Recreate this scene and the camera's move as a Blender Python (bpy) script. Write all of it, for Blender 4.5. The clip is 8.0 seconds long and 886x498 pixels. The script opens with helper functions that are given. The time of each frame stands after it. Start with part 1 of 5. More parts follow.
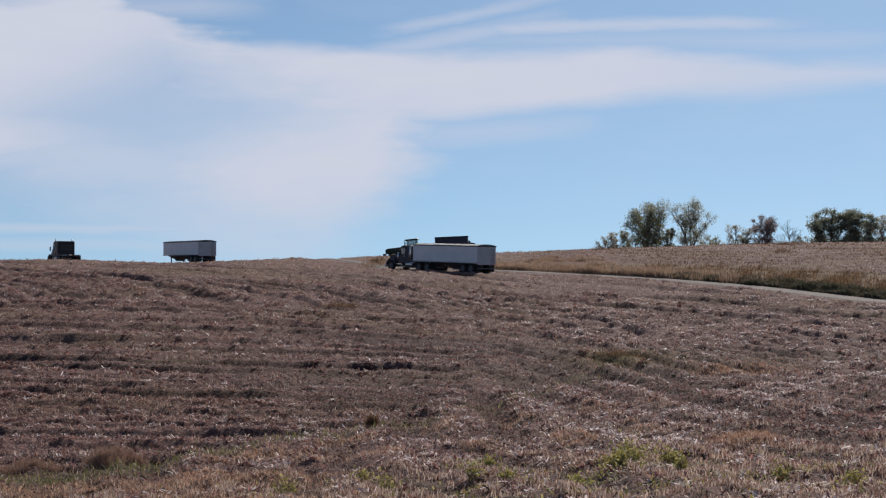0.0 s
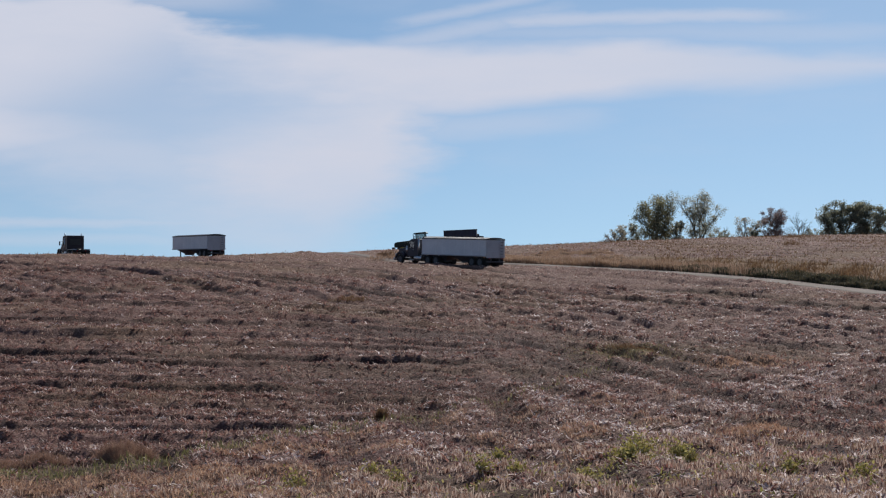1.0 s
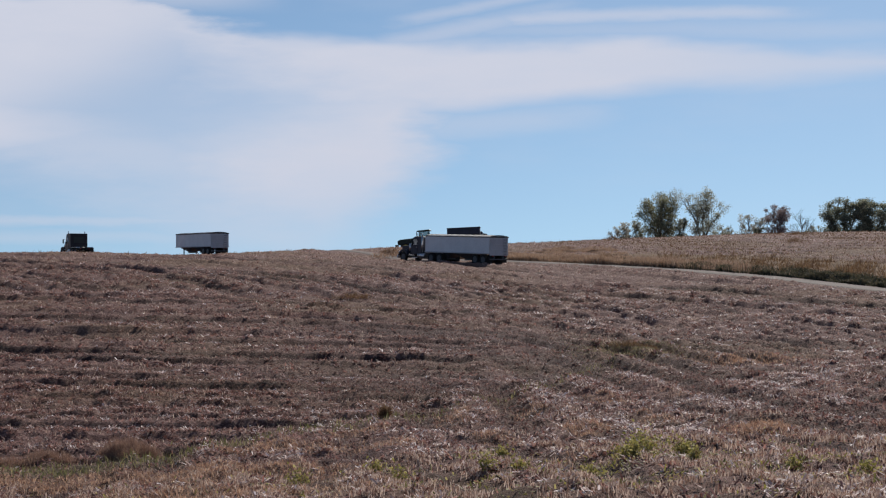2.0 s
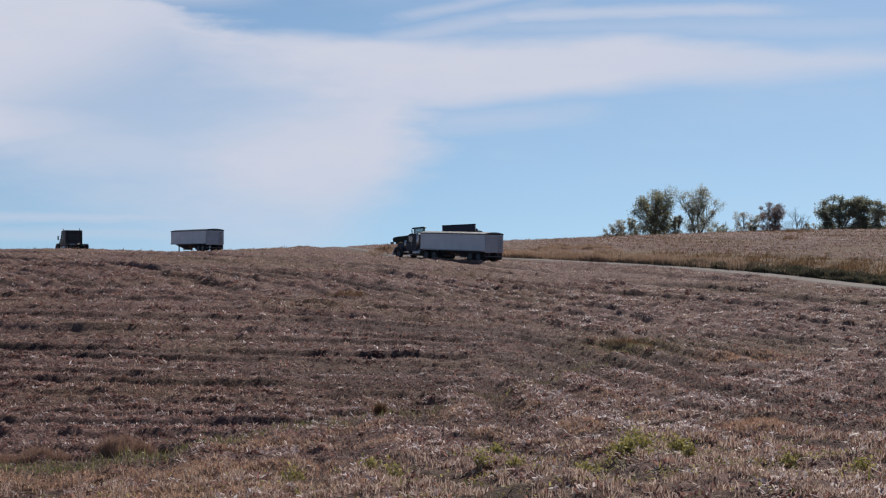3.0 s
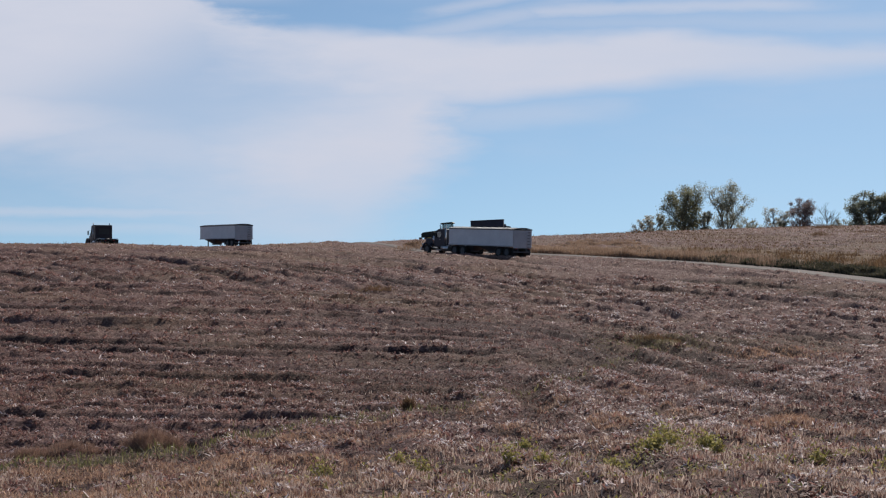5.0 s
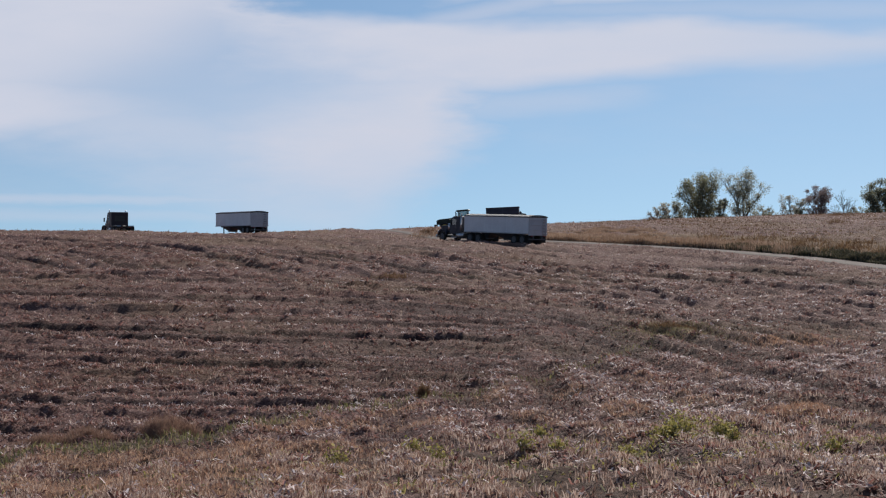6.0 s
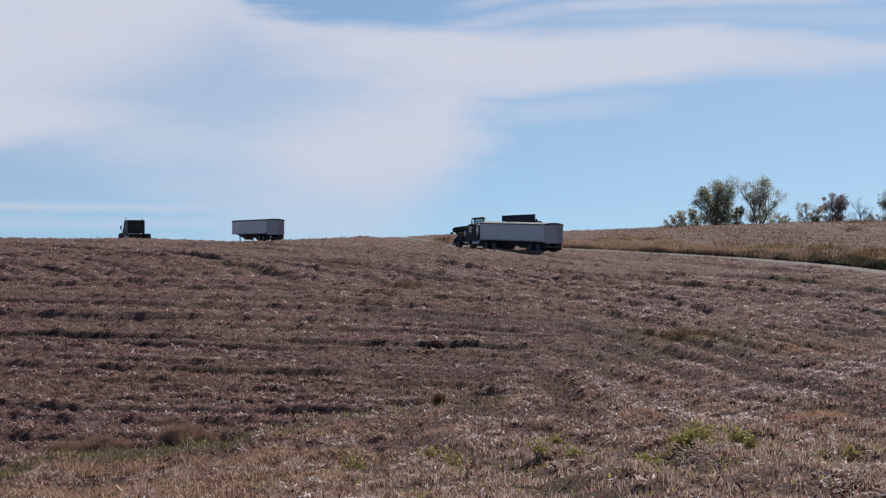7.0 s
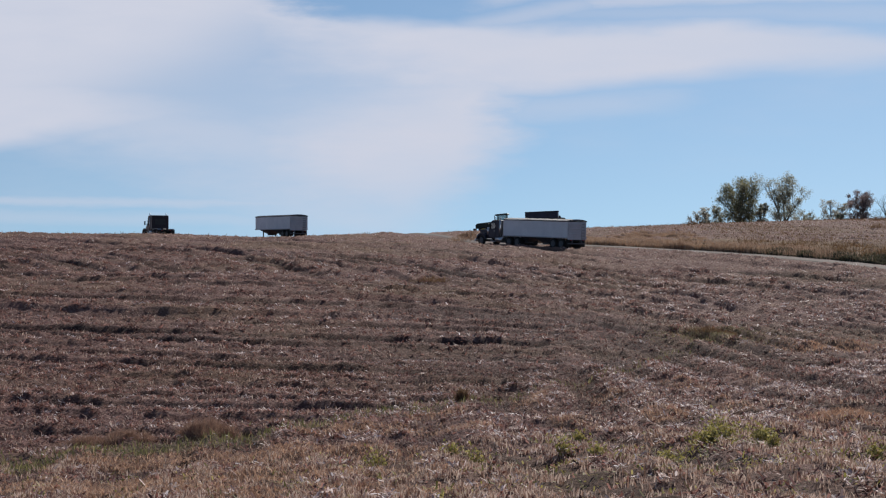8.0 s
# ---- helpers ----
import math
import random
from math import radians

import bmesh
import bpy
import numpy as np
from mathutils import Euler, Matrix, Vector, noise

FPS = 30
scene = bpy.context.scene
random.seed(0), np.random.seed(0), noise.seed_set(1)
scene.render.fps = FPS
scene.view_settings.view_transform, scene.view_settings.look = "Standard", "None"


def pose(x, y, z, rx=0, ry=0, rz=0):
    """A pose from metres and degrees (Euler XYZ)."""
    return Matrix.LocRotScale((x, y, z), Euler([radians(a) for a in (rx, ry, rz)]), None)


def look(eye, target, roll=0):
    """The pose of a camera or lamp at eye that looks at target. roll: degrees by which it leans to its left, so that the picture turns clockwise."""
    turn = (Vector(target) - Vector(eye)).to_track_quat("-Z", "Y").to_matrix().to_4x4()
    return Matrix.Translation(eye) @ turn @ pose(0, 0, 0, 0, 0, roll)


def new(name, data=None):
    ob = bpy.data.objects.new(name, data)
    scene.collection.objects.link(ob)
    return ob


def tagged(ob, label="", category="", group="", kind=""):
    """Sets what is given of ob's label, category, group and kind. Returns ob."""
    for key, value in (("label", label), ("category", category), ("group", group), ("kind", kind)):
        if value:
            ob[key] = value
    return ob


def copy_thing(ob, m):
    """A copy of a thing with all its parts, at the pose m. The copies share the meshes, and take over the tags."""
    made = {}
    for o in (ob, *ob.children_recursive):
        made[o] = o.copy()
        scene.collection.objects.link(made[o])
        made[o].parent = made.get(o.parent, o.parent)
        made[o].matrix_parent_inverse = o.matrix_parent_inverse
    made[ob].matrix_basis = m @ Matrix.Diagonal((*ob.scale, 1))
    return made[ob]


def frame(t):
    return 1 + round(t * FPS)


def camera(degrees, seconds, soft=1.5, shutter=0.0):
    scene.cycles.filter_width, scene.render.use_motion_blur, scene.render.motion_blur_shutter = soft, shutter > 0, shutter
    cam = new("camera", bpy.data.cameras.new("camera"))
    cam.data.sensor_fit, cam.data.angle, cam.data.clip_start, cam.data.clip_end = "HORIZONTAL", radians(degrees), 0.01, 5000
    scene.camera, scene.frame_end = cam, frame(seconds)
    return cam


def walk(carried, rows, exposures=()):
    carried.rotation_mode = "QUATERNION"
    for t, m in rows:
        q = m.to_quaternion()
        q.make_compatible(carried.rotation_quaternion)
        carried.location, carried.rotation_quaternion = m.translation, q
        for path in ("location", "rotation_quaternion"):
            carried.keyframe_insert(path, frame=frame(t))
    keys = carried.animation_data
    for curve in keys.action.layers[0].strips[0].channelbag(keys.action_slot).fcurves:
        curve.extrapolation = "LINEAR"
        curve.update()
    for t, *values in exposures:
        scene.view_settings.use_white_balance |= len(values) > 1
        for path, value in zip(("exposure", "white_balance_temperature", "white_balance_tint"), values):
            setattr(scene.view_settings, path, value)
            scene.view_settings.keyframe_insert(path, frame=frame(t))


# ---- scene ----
EYE, TILT = 1.7, 1.24
cam = camera(32.0, 8.0, soft=1.2)
# seconds, yaw, pitch, lean: a person stands still and turns
TURNS = [
    (0, 0.000, 0.000, 0.000), (0.5, 0.020, -0.049, 0.152), (1, 0.330, -0.246, 0.157), (1.5, 0.440, -0.392, 0.087),
    (1.7, 0.503, -0.322, 0.179), (2.8, 0.270, -0.426, 0.233), (3, 0.276, -0.443, 0.160), (3.5, 0.376, -0.488, 0.036),
    (4, 0.438, -0.262, 0.061), (4.5, 0.777, -0.575, 0.169), (4.7, 1.026, -0.565, 0.137), (5.8, 1.789, -1.008, -0.016),
    (6, 1.897, -1.084, 0.026), (6.5, 2.213, -0.863, 0.042), (7, 2.488, -0.798, 0.061), (7.5, 3.047, -0.733, -0.068),
    (8, 3.340, -0.939, -0.115),
]
walk(cam, [(t, pose(0, 0, EYE, TILT) @ pose(0, 0, 0, 0, 0, yaw) @ pose(0, 0, 0, 90 + pitch) @ pose(0, 0, 0, 0, 0, -lean))
           for t, yaw, pitch, lean in TURNS])
scene.view_settings.exposure = 0.0

# ---- world and sun ----
SUN_AZ, SUN_EL = 18.0, 31.0
world = bpy.data.worlds.new("sky")
scene.world = world
world.use_nodes = True
wt = world.node_tree
wt.nodes.clear()


def link(tree, a, sock):
    if isinstance(a, (int, float)):
        sock.default_value = a
    else:
        tree.links.new(a, sock)


def wm(op, a, b=0.0, c=0.0):
    n = wt.nodes.new("ShaderNodeMath")
    n.operation = op
    for s, v in zip(n.inputs, (a, b, c)):
        link(wt, v, s)
    return n.outputs[0]


def step(v, lo, hi):
    n = wt.nodes.new("ShaderNodeMapRange")
    n.interpolation_type = "SMOOTHSTEP"
    link(wt, v, n.inputs["Value"])
    link(wt, lo, n.inputs["From Min"])
    link(wt, hi, n.inputs["From Max"])
    return n.outputs["Result"]


def wnoise(vec, scale, detail=4.0, rough=0.55):
    n = wt.nodes.new("ShaderNodeTexNoise")
    wt.links.new(vec, n.inputs["Vector"])
    n.inputs["Scale"].default_value, n.inputs["Detail"].default_value, n.inputs["Roughness"].default_value = scale, detail, rough
    return n.outputs["Fac"]


def build_sky():
    sky = wt.nodes.new("ShaderNodeTexSky")
    sky.sky_type, sky.sun_disc = "NISHITA", False
    sky.sun_elevation, sky.sun_rotation = radians(SUN_EL), radians(SUN_AZ)
    sky.air_density, sky.dust_density, sky.ozone_density = 1.0, 0.1, 2.0
    co = wt.nodes.new("ShaderNodeTexCoord")
    lift = wt.nodes.new("ShaderNodeVectorMath")
    lift.operation = "ADD"
    lift.inputs[1].default_value = (0, 0, 0.14)
    wt.links.new(co.outputs["Generated"], lift.inputs[0])
    wt.links.new(lift.outputs[0], sky.inputs[0])
    sep = wt.nodes.new("ShaderNodeSeparateXYZ")
    wt.links.new(co.outputs["Generated"], sep.inputs[0])
    dx, dy, dz = sep.outputs
    ahead = wm("MAXIMUM", dy, 0.08)
    u0 = wm("MULTIPLY", wm("DIVIDE", dx, ahead), 27.34)
    v0 = wm("MULTIPLY", wm("DIVIDE", dz, ahead), 27.34)
    comb = wt.nodes.new("ShaderNodeCombineXYZ")
    wt.links.new(wm("MULTIPLY", u0, 0.26), comb.inputs[0])
    wt.links.new(v0, comb.inputs[1])
    flow = comb.outputs[0]
    # ragged, drawn-out edges
    n1 = wm("SUBTRACT", wnoise(flow, 0.8, 4.0, 0.5), 0.5)
    n2 = wm("SUBTRACT", wnoise(flow, 2.6, 5.0, 0.6), 0.5)
    v = wm("ADD", v0, wm("ADD", wm("MULTIPLY", n1, 1.2), wm("MULTIPLY", n2, 0.22)))
    u = wm("ADD", u0, wm("ADD", wm("MULTIPLY", n2, 1.8), wm("MULTIPLY", n1, 1.6)))
    # the long sheet: an upper edge that climbs to one side
    top = wm("ADD", 4.12, wm("MULTIPLY", step(u, -3.0, -6.4), 1.1))
    under_top = step(v, wm("ADD", top, 0.22), wm("SUBTRACT", top, 0.30))
    base = wm("MULTIPLY_ADD", u, 0.09, 2.85)
    arm = wm("MULTIPLY", step(v, wm("SUBTRACT", base, 0.25), wm("ADD", base, 0.35)), wm("MULTIPLY_ADD", step(u, 8.5, 2.0), 0.35, 0.65))
    low = wm("MULTIPLY_ADD", u, -0.36, -0.45)
    drawn = wm("ADD", u, wm("MAXIMUM", wm("SUBTRACT", 2.1, v), 0.0))
    column = wm("MULTIPLY", step(drawn, 0.45, -1.3), step(v, wm("SUBTRACT", low, 1.7), wm("ADD", low, 1.1)))
    fade = step(v, -0.2, 2.2)
    column = wm("MULTIPLY", column, wm("MULTIPLY_ADD", fade, 0.6, 0.4))
    sheet = wm("MULTIPLY", under_top, wm("MAXIMUM", arm, column))
    gap = wm("ADD", wm("MULTIPLY", wm("ABSOLUTE", wm("ADD", u, 5.0)), 0.45), wm("MULTIPLY", wm("ABSOLUTE", wm("SUBTRACT", v, 3.0)), 1.15))
    thin = step(gap, 0.2, 2.3)
    sheet = wm("MULTIPLY", sheet, wm("MULTIPLY_ADD", thin, 0.60, 0.40))

    vw = wm("ADD", v0, wm("ADD", wm("MULTIPLY", n1, 0.30), wm("MULTIPLY", n2, 0.22)))

    def wisp(a, b, half, lo, hi, strength):
        line = wm("MULTIPLY_ADD", u0, b, a)
        band = step(wm("ABSOLUTE", wm("SUBTRACT", vw, line)), half, 0.0)
        ends = wm("MULTIPLY", step(u, lo, lo + 1.2), step(u, hi, hi - 2.2))
        return wm("MULTIPLY", wm("MULTIPLY", band, ends), strength)

    cloud = sheet
    for w in (wisp(4.67, 0.20, 0.22, -1.6, 3.0, 0.46), wisp(4.30, 0.19, 0.28, -2.2, 2.6, 0.52), wisp(4.50, 0.015, 0.20, 0.2, 7.0, 0.62), wisp(4.30, 0.0, 0.26, -0.5, 9.0, 0.30),
              wisp(2.62, 0.05, 0.40, -1.2, 3.4, 0.40), wisp(0.98, 0.0, 0.16, -12.0, -2.0, 0.50), wisp(0.62, -0.01, 0.22, -16.0, -3.0, 0.35), wisp(4.9, 0.0, 0.35, -7.0, -2.4, 0.45)):
        cloud = wm("MAXIMUM", cloud, w)
    # thin high haze elsewhere
    hz = wm("MULTIPLY", step(wnoise(flow, 0.35, 5.0, 0.6), 0.45, 0.75), 0.22)
    cloud = wm("MAXIMUM", cloud, hz)
    grain = wm("MULTIPLY_ADD", wnoise(flow, 1.3, 5.0, 0.6), 0.35, 0.80)
    fac = wm("MULTIPLY", cloud, grain)
    clamp = wt.nodes.new("ShaderNodeClamp")
    wt.links.new(fac, clamp.inputs[0])
    bg = wt.nodes.new("ShaderNodeBackground")
    tint = wt.nodes.new("ShaderNodeMix")
    tint.data_type, tint.blend_type = "RGBA", "MULTIPLY"
    tint.inputs["Factor"].default_value = 1.0
    wt.links.new(sky.outputs[0], tint.inputs["A"])
    tint.inputs["B"].default_value = (0.93, 1.0, 1.02, 1)
    wt.links.new(tint.outputs["Result"], bg.inputs[0])
    bg.inputs[1].default_value = SKY
    cl = wt.nodes.new("ShaderNodeBackground")
    cl.inputs[0].default_value = (*CLOUD, 1)
    mix = wt.nodes.new("ShaderNodeMixShader")
    wt.links.new(clamp.outputs[0], mix.inputs[0])
    wt.links.new(bg.outputs[0], mix.inputs[1])
    wt.links.new(cl.outputs[0], mix.inputs[2])
    out = wt.nodes.new("ShaderNodeOutputWorld")
    wt.links.new(mix.outputs[0], out.inputs[0])


SKY, CLOUD = 0.085, (0.61, 0.64, 0.75)
build_sky()
sun = new("sun", bpy.data.lights.new("sun", "SUN"))
sun.data.energy, sun.data.angle, sun.data.color = 5.0, radians(0.55), (1.0, 0.93, 0.85)
_a, _e = radians(SUN_AZ), radians(SUN_EL)
sun.matrix_world = look((200 * math.sin(_a) * math.cos(_e), 200 * math.cos(_a) * math.cos(_e), 200 * math.sin(_e)), (0, 0, 0))

# ---- materials ----
def mat(name, stops, rough=0.8, scale=4.0, fine=40.0, metal=0.0, bump=0.3, islands=False, objects=False, through_light=0.0, coat=0.0, dist=0.02):
    """Noise at two scales (or a pick per island) through a colour ramp, with bump."""
    m = bpy.data.materials.new(name)
    m.use_nodes = True
    t = m.node_tree
    p = t.nodes["Principled BSDF"]
    co = t.nodes.new("ShaderNodeTexCoord")
    a = t.nodes.new("ShaderNodeTexNoise")
    b = t.nodes.new("ShaderNodeTexNoise")
    for n, s in ((a, scale), (b, fine)):
        n.inputs["Scale"].default_value, n.inputs["Detail"].default_value, n.inputs["Roughness"].default_value = s, 5.0, 0.6
        t.links.new(co.outputs["Object"], n.inputs["Vector"])
    mix = t.nodes.new("ShaderNodeMath")
    mix.operation = "MULTIPLY_ADD"
    t.links.new(b.outputs["Fac"], mix.inputs[0])
    mix.inputs[1].default_value = 0.45
    half = t.nodes.new("ShaderNodeMath")
    half.operation = "MULTIPLY"
    half.inputs[1].default_value = 0.55
    src = a.outputs["Fac"]
    if islands:
        src = t.nodes.new("ShaderNodeNewGeometry").outputs["Random Per Island"]
    if objects:
        src = t.nodes.new("ShaderNodeObjectInfo").outputs["Random"]
    t.links.new(src, half.inputs[0])
    t.links.new(half.outputs[0], mix.inputs[2])
    ramp = t.nodes.new("ShaderNodeValToRGB")
    t.links.new(mix.outputs[0], ramp.inputs[0])
    els = ramp.color_ramp.elements
    while len(els) < len(stops):
        els.new(0.5)
    for e, (pos, c) in zip(els, stops):
        e.position, e.color = pos, (*c, 1)
    t.links.new(ramp.outputs[0], p.inputs["Base Color"])
    p.inputs["Roughness"].default_value, p.inputs["Metallic"].default_value = rough, metal
    p.inputs["Coat Weight"].default_value = coat
    if bump:
        bp = t.nodes.new("ShaderNodeBump")
        bp.inputs["Strength"].default_value, bp.inputs["Distance"].default_value = bump, dist
        t.links.new(b.outputs["Fac"], bp.inputs["Height"])
        t.links.new(bp.outputs[0], p.inputs["Normal"])
    if through_light:
        tr = t.nodes.new("ShaderNodeBsdfTranslucent")
        t.links.new(ramp.outputs[0], tr.inputs[0])
        ms = t.nodes.new("ShaderNodeMixShader")
        ms.inputs[0].default_value = through_light
        t.links.new(p.outputs[0], ms.inputs[1])
        t.links.new(tr.outputs[0], ms.inputs[2])
        t.links.new(ms.outputs[0], t.nodes["Material Output"].inputs[0])
    return m


def field_material():
    """Harvested ground: dark soil, brown crop residue and pale flecks; the attribute 'sward' turns it to grass, 'thatch' to dry grass."""
    m = bpy.data.materials.new("harvested_field")
    m.use_nodes = True
    t = m.node_tree
    p = t.nodes["Principled BSDF"]
    p.inputs["Roughness"].default_value = 0.95
    p.inputs["Specular IOR Level"].default_value = 0.15
    co = t.nodes.new("ShaderNodeTexCoord")

    def tex(kind, scale, **kw):
        n = t.nodes.new(kind)
        n.inputs["Scale"].default_value = scale
        for k, v in kw.items():
            n.inputs[k].default_value = v
        t.links.new(co.outputs["Object"], n.inputs["Vector"])
        return n

    def ramp(sock, stops):
        r = t.nodes.new("ShaderNodeValToRGB")
        t.links.new(sock, r.inputs[0])
        while len(r.color_ramp.elements) < len(stops):
            r.color_ramp.elements.new(0.5)
        for e, (pos, c) in zip(r.color_ramp.elements, stops):
            e.position, e.color = pos, (*c, 1)
        return r.outputs[0]

    def mixc(fac, a, b):
        n = t.nodes.new("ShaderNodeMix")
        n.data_type = "RGBA"
        for s, v in ((n.inputs["Factor"], fac), (n.inputs["A"], a), (n.inputs["B"], b)):
            if isinstance(v, float):
                s.default_value = v
            else:
                t.links.new(v, s)
        return n.outputs["Result"]

    fine = tex("ShaderNodeTexNoise", 9.0, Detail=6.0, Roughness=0.75)
    mid = tex("ShaderNodeTexNoise", 0.9, Detail=5.0, Roughness=0.65)
    broad = tex("ShaderNodeTexNoise", 0.07, Detail=4.0, Roughness=0.6)
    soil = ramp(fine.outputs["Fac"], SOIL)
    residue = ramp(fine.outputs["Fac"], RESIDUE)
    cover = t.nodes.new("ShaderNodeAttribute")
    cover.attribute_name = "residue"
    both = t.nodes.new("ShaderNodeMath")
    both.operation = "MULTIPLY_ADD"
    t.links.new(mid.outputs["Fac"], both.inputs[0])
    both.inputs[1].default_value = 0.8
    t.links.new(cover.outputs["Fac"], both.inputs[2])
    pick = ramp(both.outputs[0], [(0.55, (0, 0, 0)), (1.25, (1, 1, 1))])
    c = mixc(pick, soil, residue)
    warm = ramp(fine.outputs["Fac"], [(0.3, (0.085, 0.05, 0.028)), (0.7, (0.24, 0.15, 0.085))])
    wide = ramp(broad.outputs["Fac"], [(0.45, (0, 0, 0)), (0.65, (0.55, 0.55, 0.55))])
    c = mixc(wide, c, warm)
    flake = tex("ShaderNodeTexVoronoi", 7.0)
    dots = ramp(flake.outputs["Distance"], [(0.10, (0.5, 0.5, 0.5)), (0.24, (0, 0, 0))])
    pale = ramp(fine.outputs["Fac"], [(0.3, (0.25, 0.19, 0.13)), (0.7, (0.46, 0.38, 0.29))])
    c = mixc(dots, c, pale)
    for attr, stops in (("sward", [(0.3, (0.036, 0.040, 0.016)), (0.7, (0.11, 0.11, 0.040))]),
                        ("thatch", [(0.3, (0.10, 0.06, 0.036)), (0.7, (0.26, 0.165, 0.10))])):
        at = t.nodes.new("ShaderNodeAttribute")
        at.attribute_name = attr
        c = mixc(at.outputs["Fac"], c, ramp(fine.outputs["Fac"], stops))
    t.links.new(c, p.inputs["Base Color"])
    bp = t.nodes.new("ShaderNodeBump")
    bp.inputs["Strength"].default_value, bp.inputs["Distance"].default_value = 0.9, 0.12
    t.links.new(fine.outputs["Fac"], bp.inputs["Height"])
    t.links.new(bp.outputs[0], p.inputs["Normal"])
    return m


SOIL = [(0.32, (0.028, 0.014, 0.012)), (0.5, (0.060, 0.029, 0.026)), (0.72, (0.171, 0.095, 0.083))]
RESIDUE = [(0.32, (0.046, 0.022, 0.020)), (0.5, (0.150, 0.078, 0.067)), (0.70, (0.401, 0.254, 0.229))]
M_FIELD = field_material()
M_ROAD = mat("dirt_road", [(0.3, (0.050, 0.035, 0.030)), (0.5, (0.098, 0.072, 0.063)), (0.7, (0.150, 0.114, 0.100))], 0.95, 0.5, 5.0, bump=0.6, dist=0.05)
M_STALK = mat("stubble_stalk", [(0.15, (0.079, 0.042, 0.031)), (0.42, (0.333, 0.208, 0.159)), (0.64, (0.666, 0.522, 0.431))], 0.85, islands=True, bump=0, through_light=0.4)
M_LITTER = mat("brown_litter", [(0.25, (0.095, 0.039, 0.032)), (0.50, (0.233, 0.108, 0.088)), (0.70, (0.443, 0.242, 0.204))], 0.7, islands=True, bump=0, through_light=0.4)
M_DARK = mat("dark_litter", [(0.25, (0.058, 0.026, 0.023)), (0.50, (0.163, 0.081, 0.067)), (0.70, (0.338, 0.195, 0.164))], 0.8, islands=True, bump=0, through_light=0.35)
M_PALE = mat("pale_litter", [(0.25, (0.370, 0.260, 0.237)), (0.5, (0.611, 0.482, 0.453)), (0.70, (0.939, 0.823, 0.804))], 0.6, islands=True, bump=0, through_light=0.4)
M_WEED = mat("green_weed", [(0.15, (0.15, 0.145, 0.035)), (0.5, (0.31, 0.275, 0.08)), (0.75, (0.50, 0.43, 0.18))], 0.7, islands=True, bump=0, through_light=0.4)
M_GRASS = mat("waterway_grass", [(0.15, (0.09, 0.098, 0.038)), (0.5, (0.20, 0.19, 0.075)), (0.75, (0.38, 0.32, 0.16))], 0.75, islands=True, bump=0, through_light=0.35)
M_DRY = mat("dry_grass", [(0.15, (0.21, 0.128, 0.085)), (0.5, (0.40, 0.268, 0.185)), (0.75, (0.58, 0.43, 0.32))], 0.8, islands=True, bump=0, through_light=0.35)
M_RUST = mat("rust_brush", [(0.15, (0.09, 0.045, 0.025)), (0.5, (0.20, 0.115, 0.06)), (0.75, (0.33, 0.22, 0.12))], 0.85, islands=True, bump=0, through_light=0.3)
M_BANK = mat("bank_grass", [(0.15, (0.045, 0.047, 0.029)), (0.5, (0.093, 0.088, 0.052)), (0.75, (0.188, 0.153, 0.102))], 0.8, islands=True, bump=0, through_light=0.3)
M_TAWNY = mat("tawny_grass", [(0.15, (0.217, 0.116, 0.076)), (0.5, (0.461, 0.284, 0.192)), (0.75, (0.744, 0.520, 0.375))], 0.85, islands=True, bump=0, through_light=0.35)
M_SHRUB = mat("brown_shrub", [(0.15, (0.15, 0.083, 0.062)), (0.5, (0.30, 0.184, 0.136)), (0.75, (0.44, 0.30, 0.22))], 0.85, islands=True, bump=0, through_light=0.35)
M_OLIVE = mat("olive_grass", [(0.15, (0.13, 0.104, 0.064)), (0.5, (0.27, 0.22, 0.135)), (0.75, (0.40, 0.33, 0.21))], 0.8, islands=True, bump=0, through_light=0.35)
M_BARK = mat("bark", [(0.3, (0.06, 0.05, 0.04)), (0.7, (0.17, 0.145, 0.12))], 0.95, 2.0, 20.0)
# leaf colours of the far trees, lightened to put distance haze into them
M_HAZY_LEAF = {
    "olive": mat("olive_leaf", [(0.15, (0.109, 0.119, 0.062)), (0.5, (0.234, 0.234, 0.142)), (0.75, (0.425, 0.386, 0.247))], 0.7, islands=True, bump=0, through_light=0.5),
    "grey": mat("grey_leaf", [(0.15, (0.151, 0.161, 0.117)), (0.5, (0.326, 0.326, 0.240)), (0.75, (0.561, 0.542, 0.424))], 0.7, islands=True, bump=0, through_light=0.5),
    "russet": mat("russet_leaf", [(0.15, (0.094, 0.074, 0.076)), (0.5, (0.206, 0.154, 0.150)), (0.75, (0.334, 0.266, 0.249))], 0.75, islands=True, bump=0, through_light=0.5),
    "dark": mat("dark_leaf", [(0.15, (0.091, 0.105, 0.076)), (0.5, (0.206, 0.217, 0.151)), (0.75, (0.405, 0.390, 0.279))], 0.7, islands=True, bump=0, through_light=0.5),
    "pale": mat("pale_leaf", [(0.15, (0.215, 0.208, 0.170)), (0.5, (0.403, 0.388, 0.318)), (0.75, (0.640, 0.594, 0.500))], 0.75, islands=True, bump=0, through_light=0.5),
}
M_PAINT = mat("dark_truck_paint", [(0.3, (0.008, 0.010, 0.024)), (0.7, (0.016, 0.019, 0.041))], 0.6, 1.5, 25.0, bump=0.05, coat=0.08)
M_MAROON = mat("maroon_truck_paint", [(0.3, (0.013, 0.006, 0.009)), (0.7, (0.026, 0.010, 0.014))], 0.6, 1.5, 25.0, bump=0.05, coat=0.08)
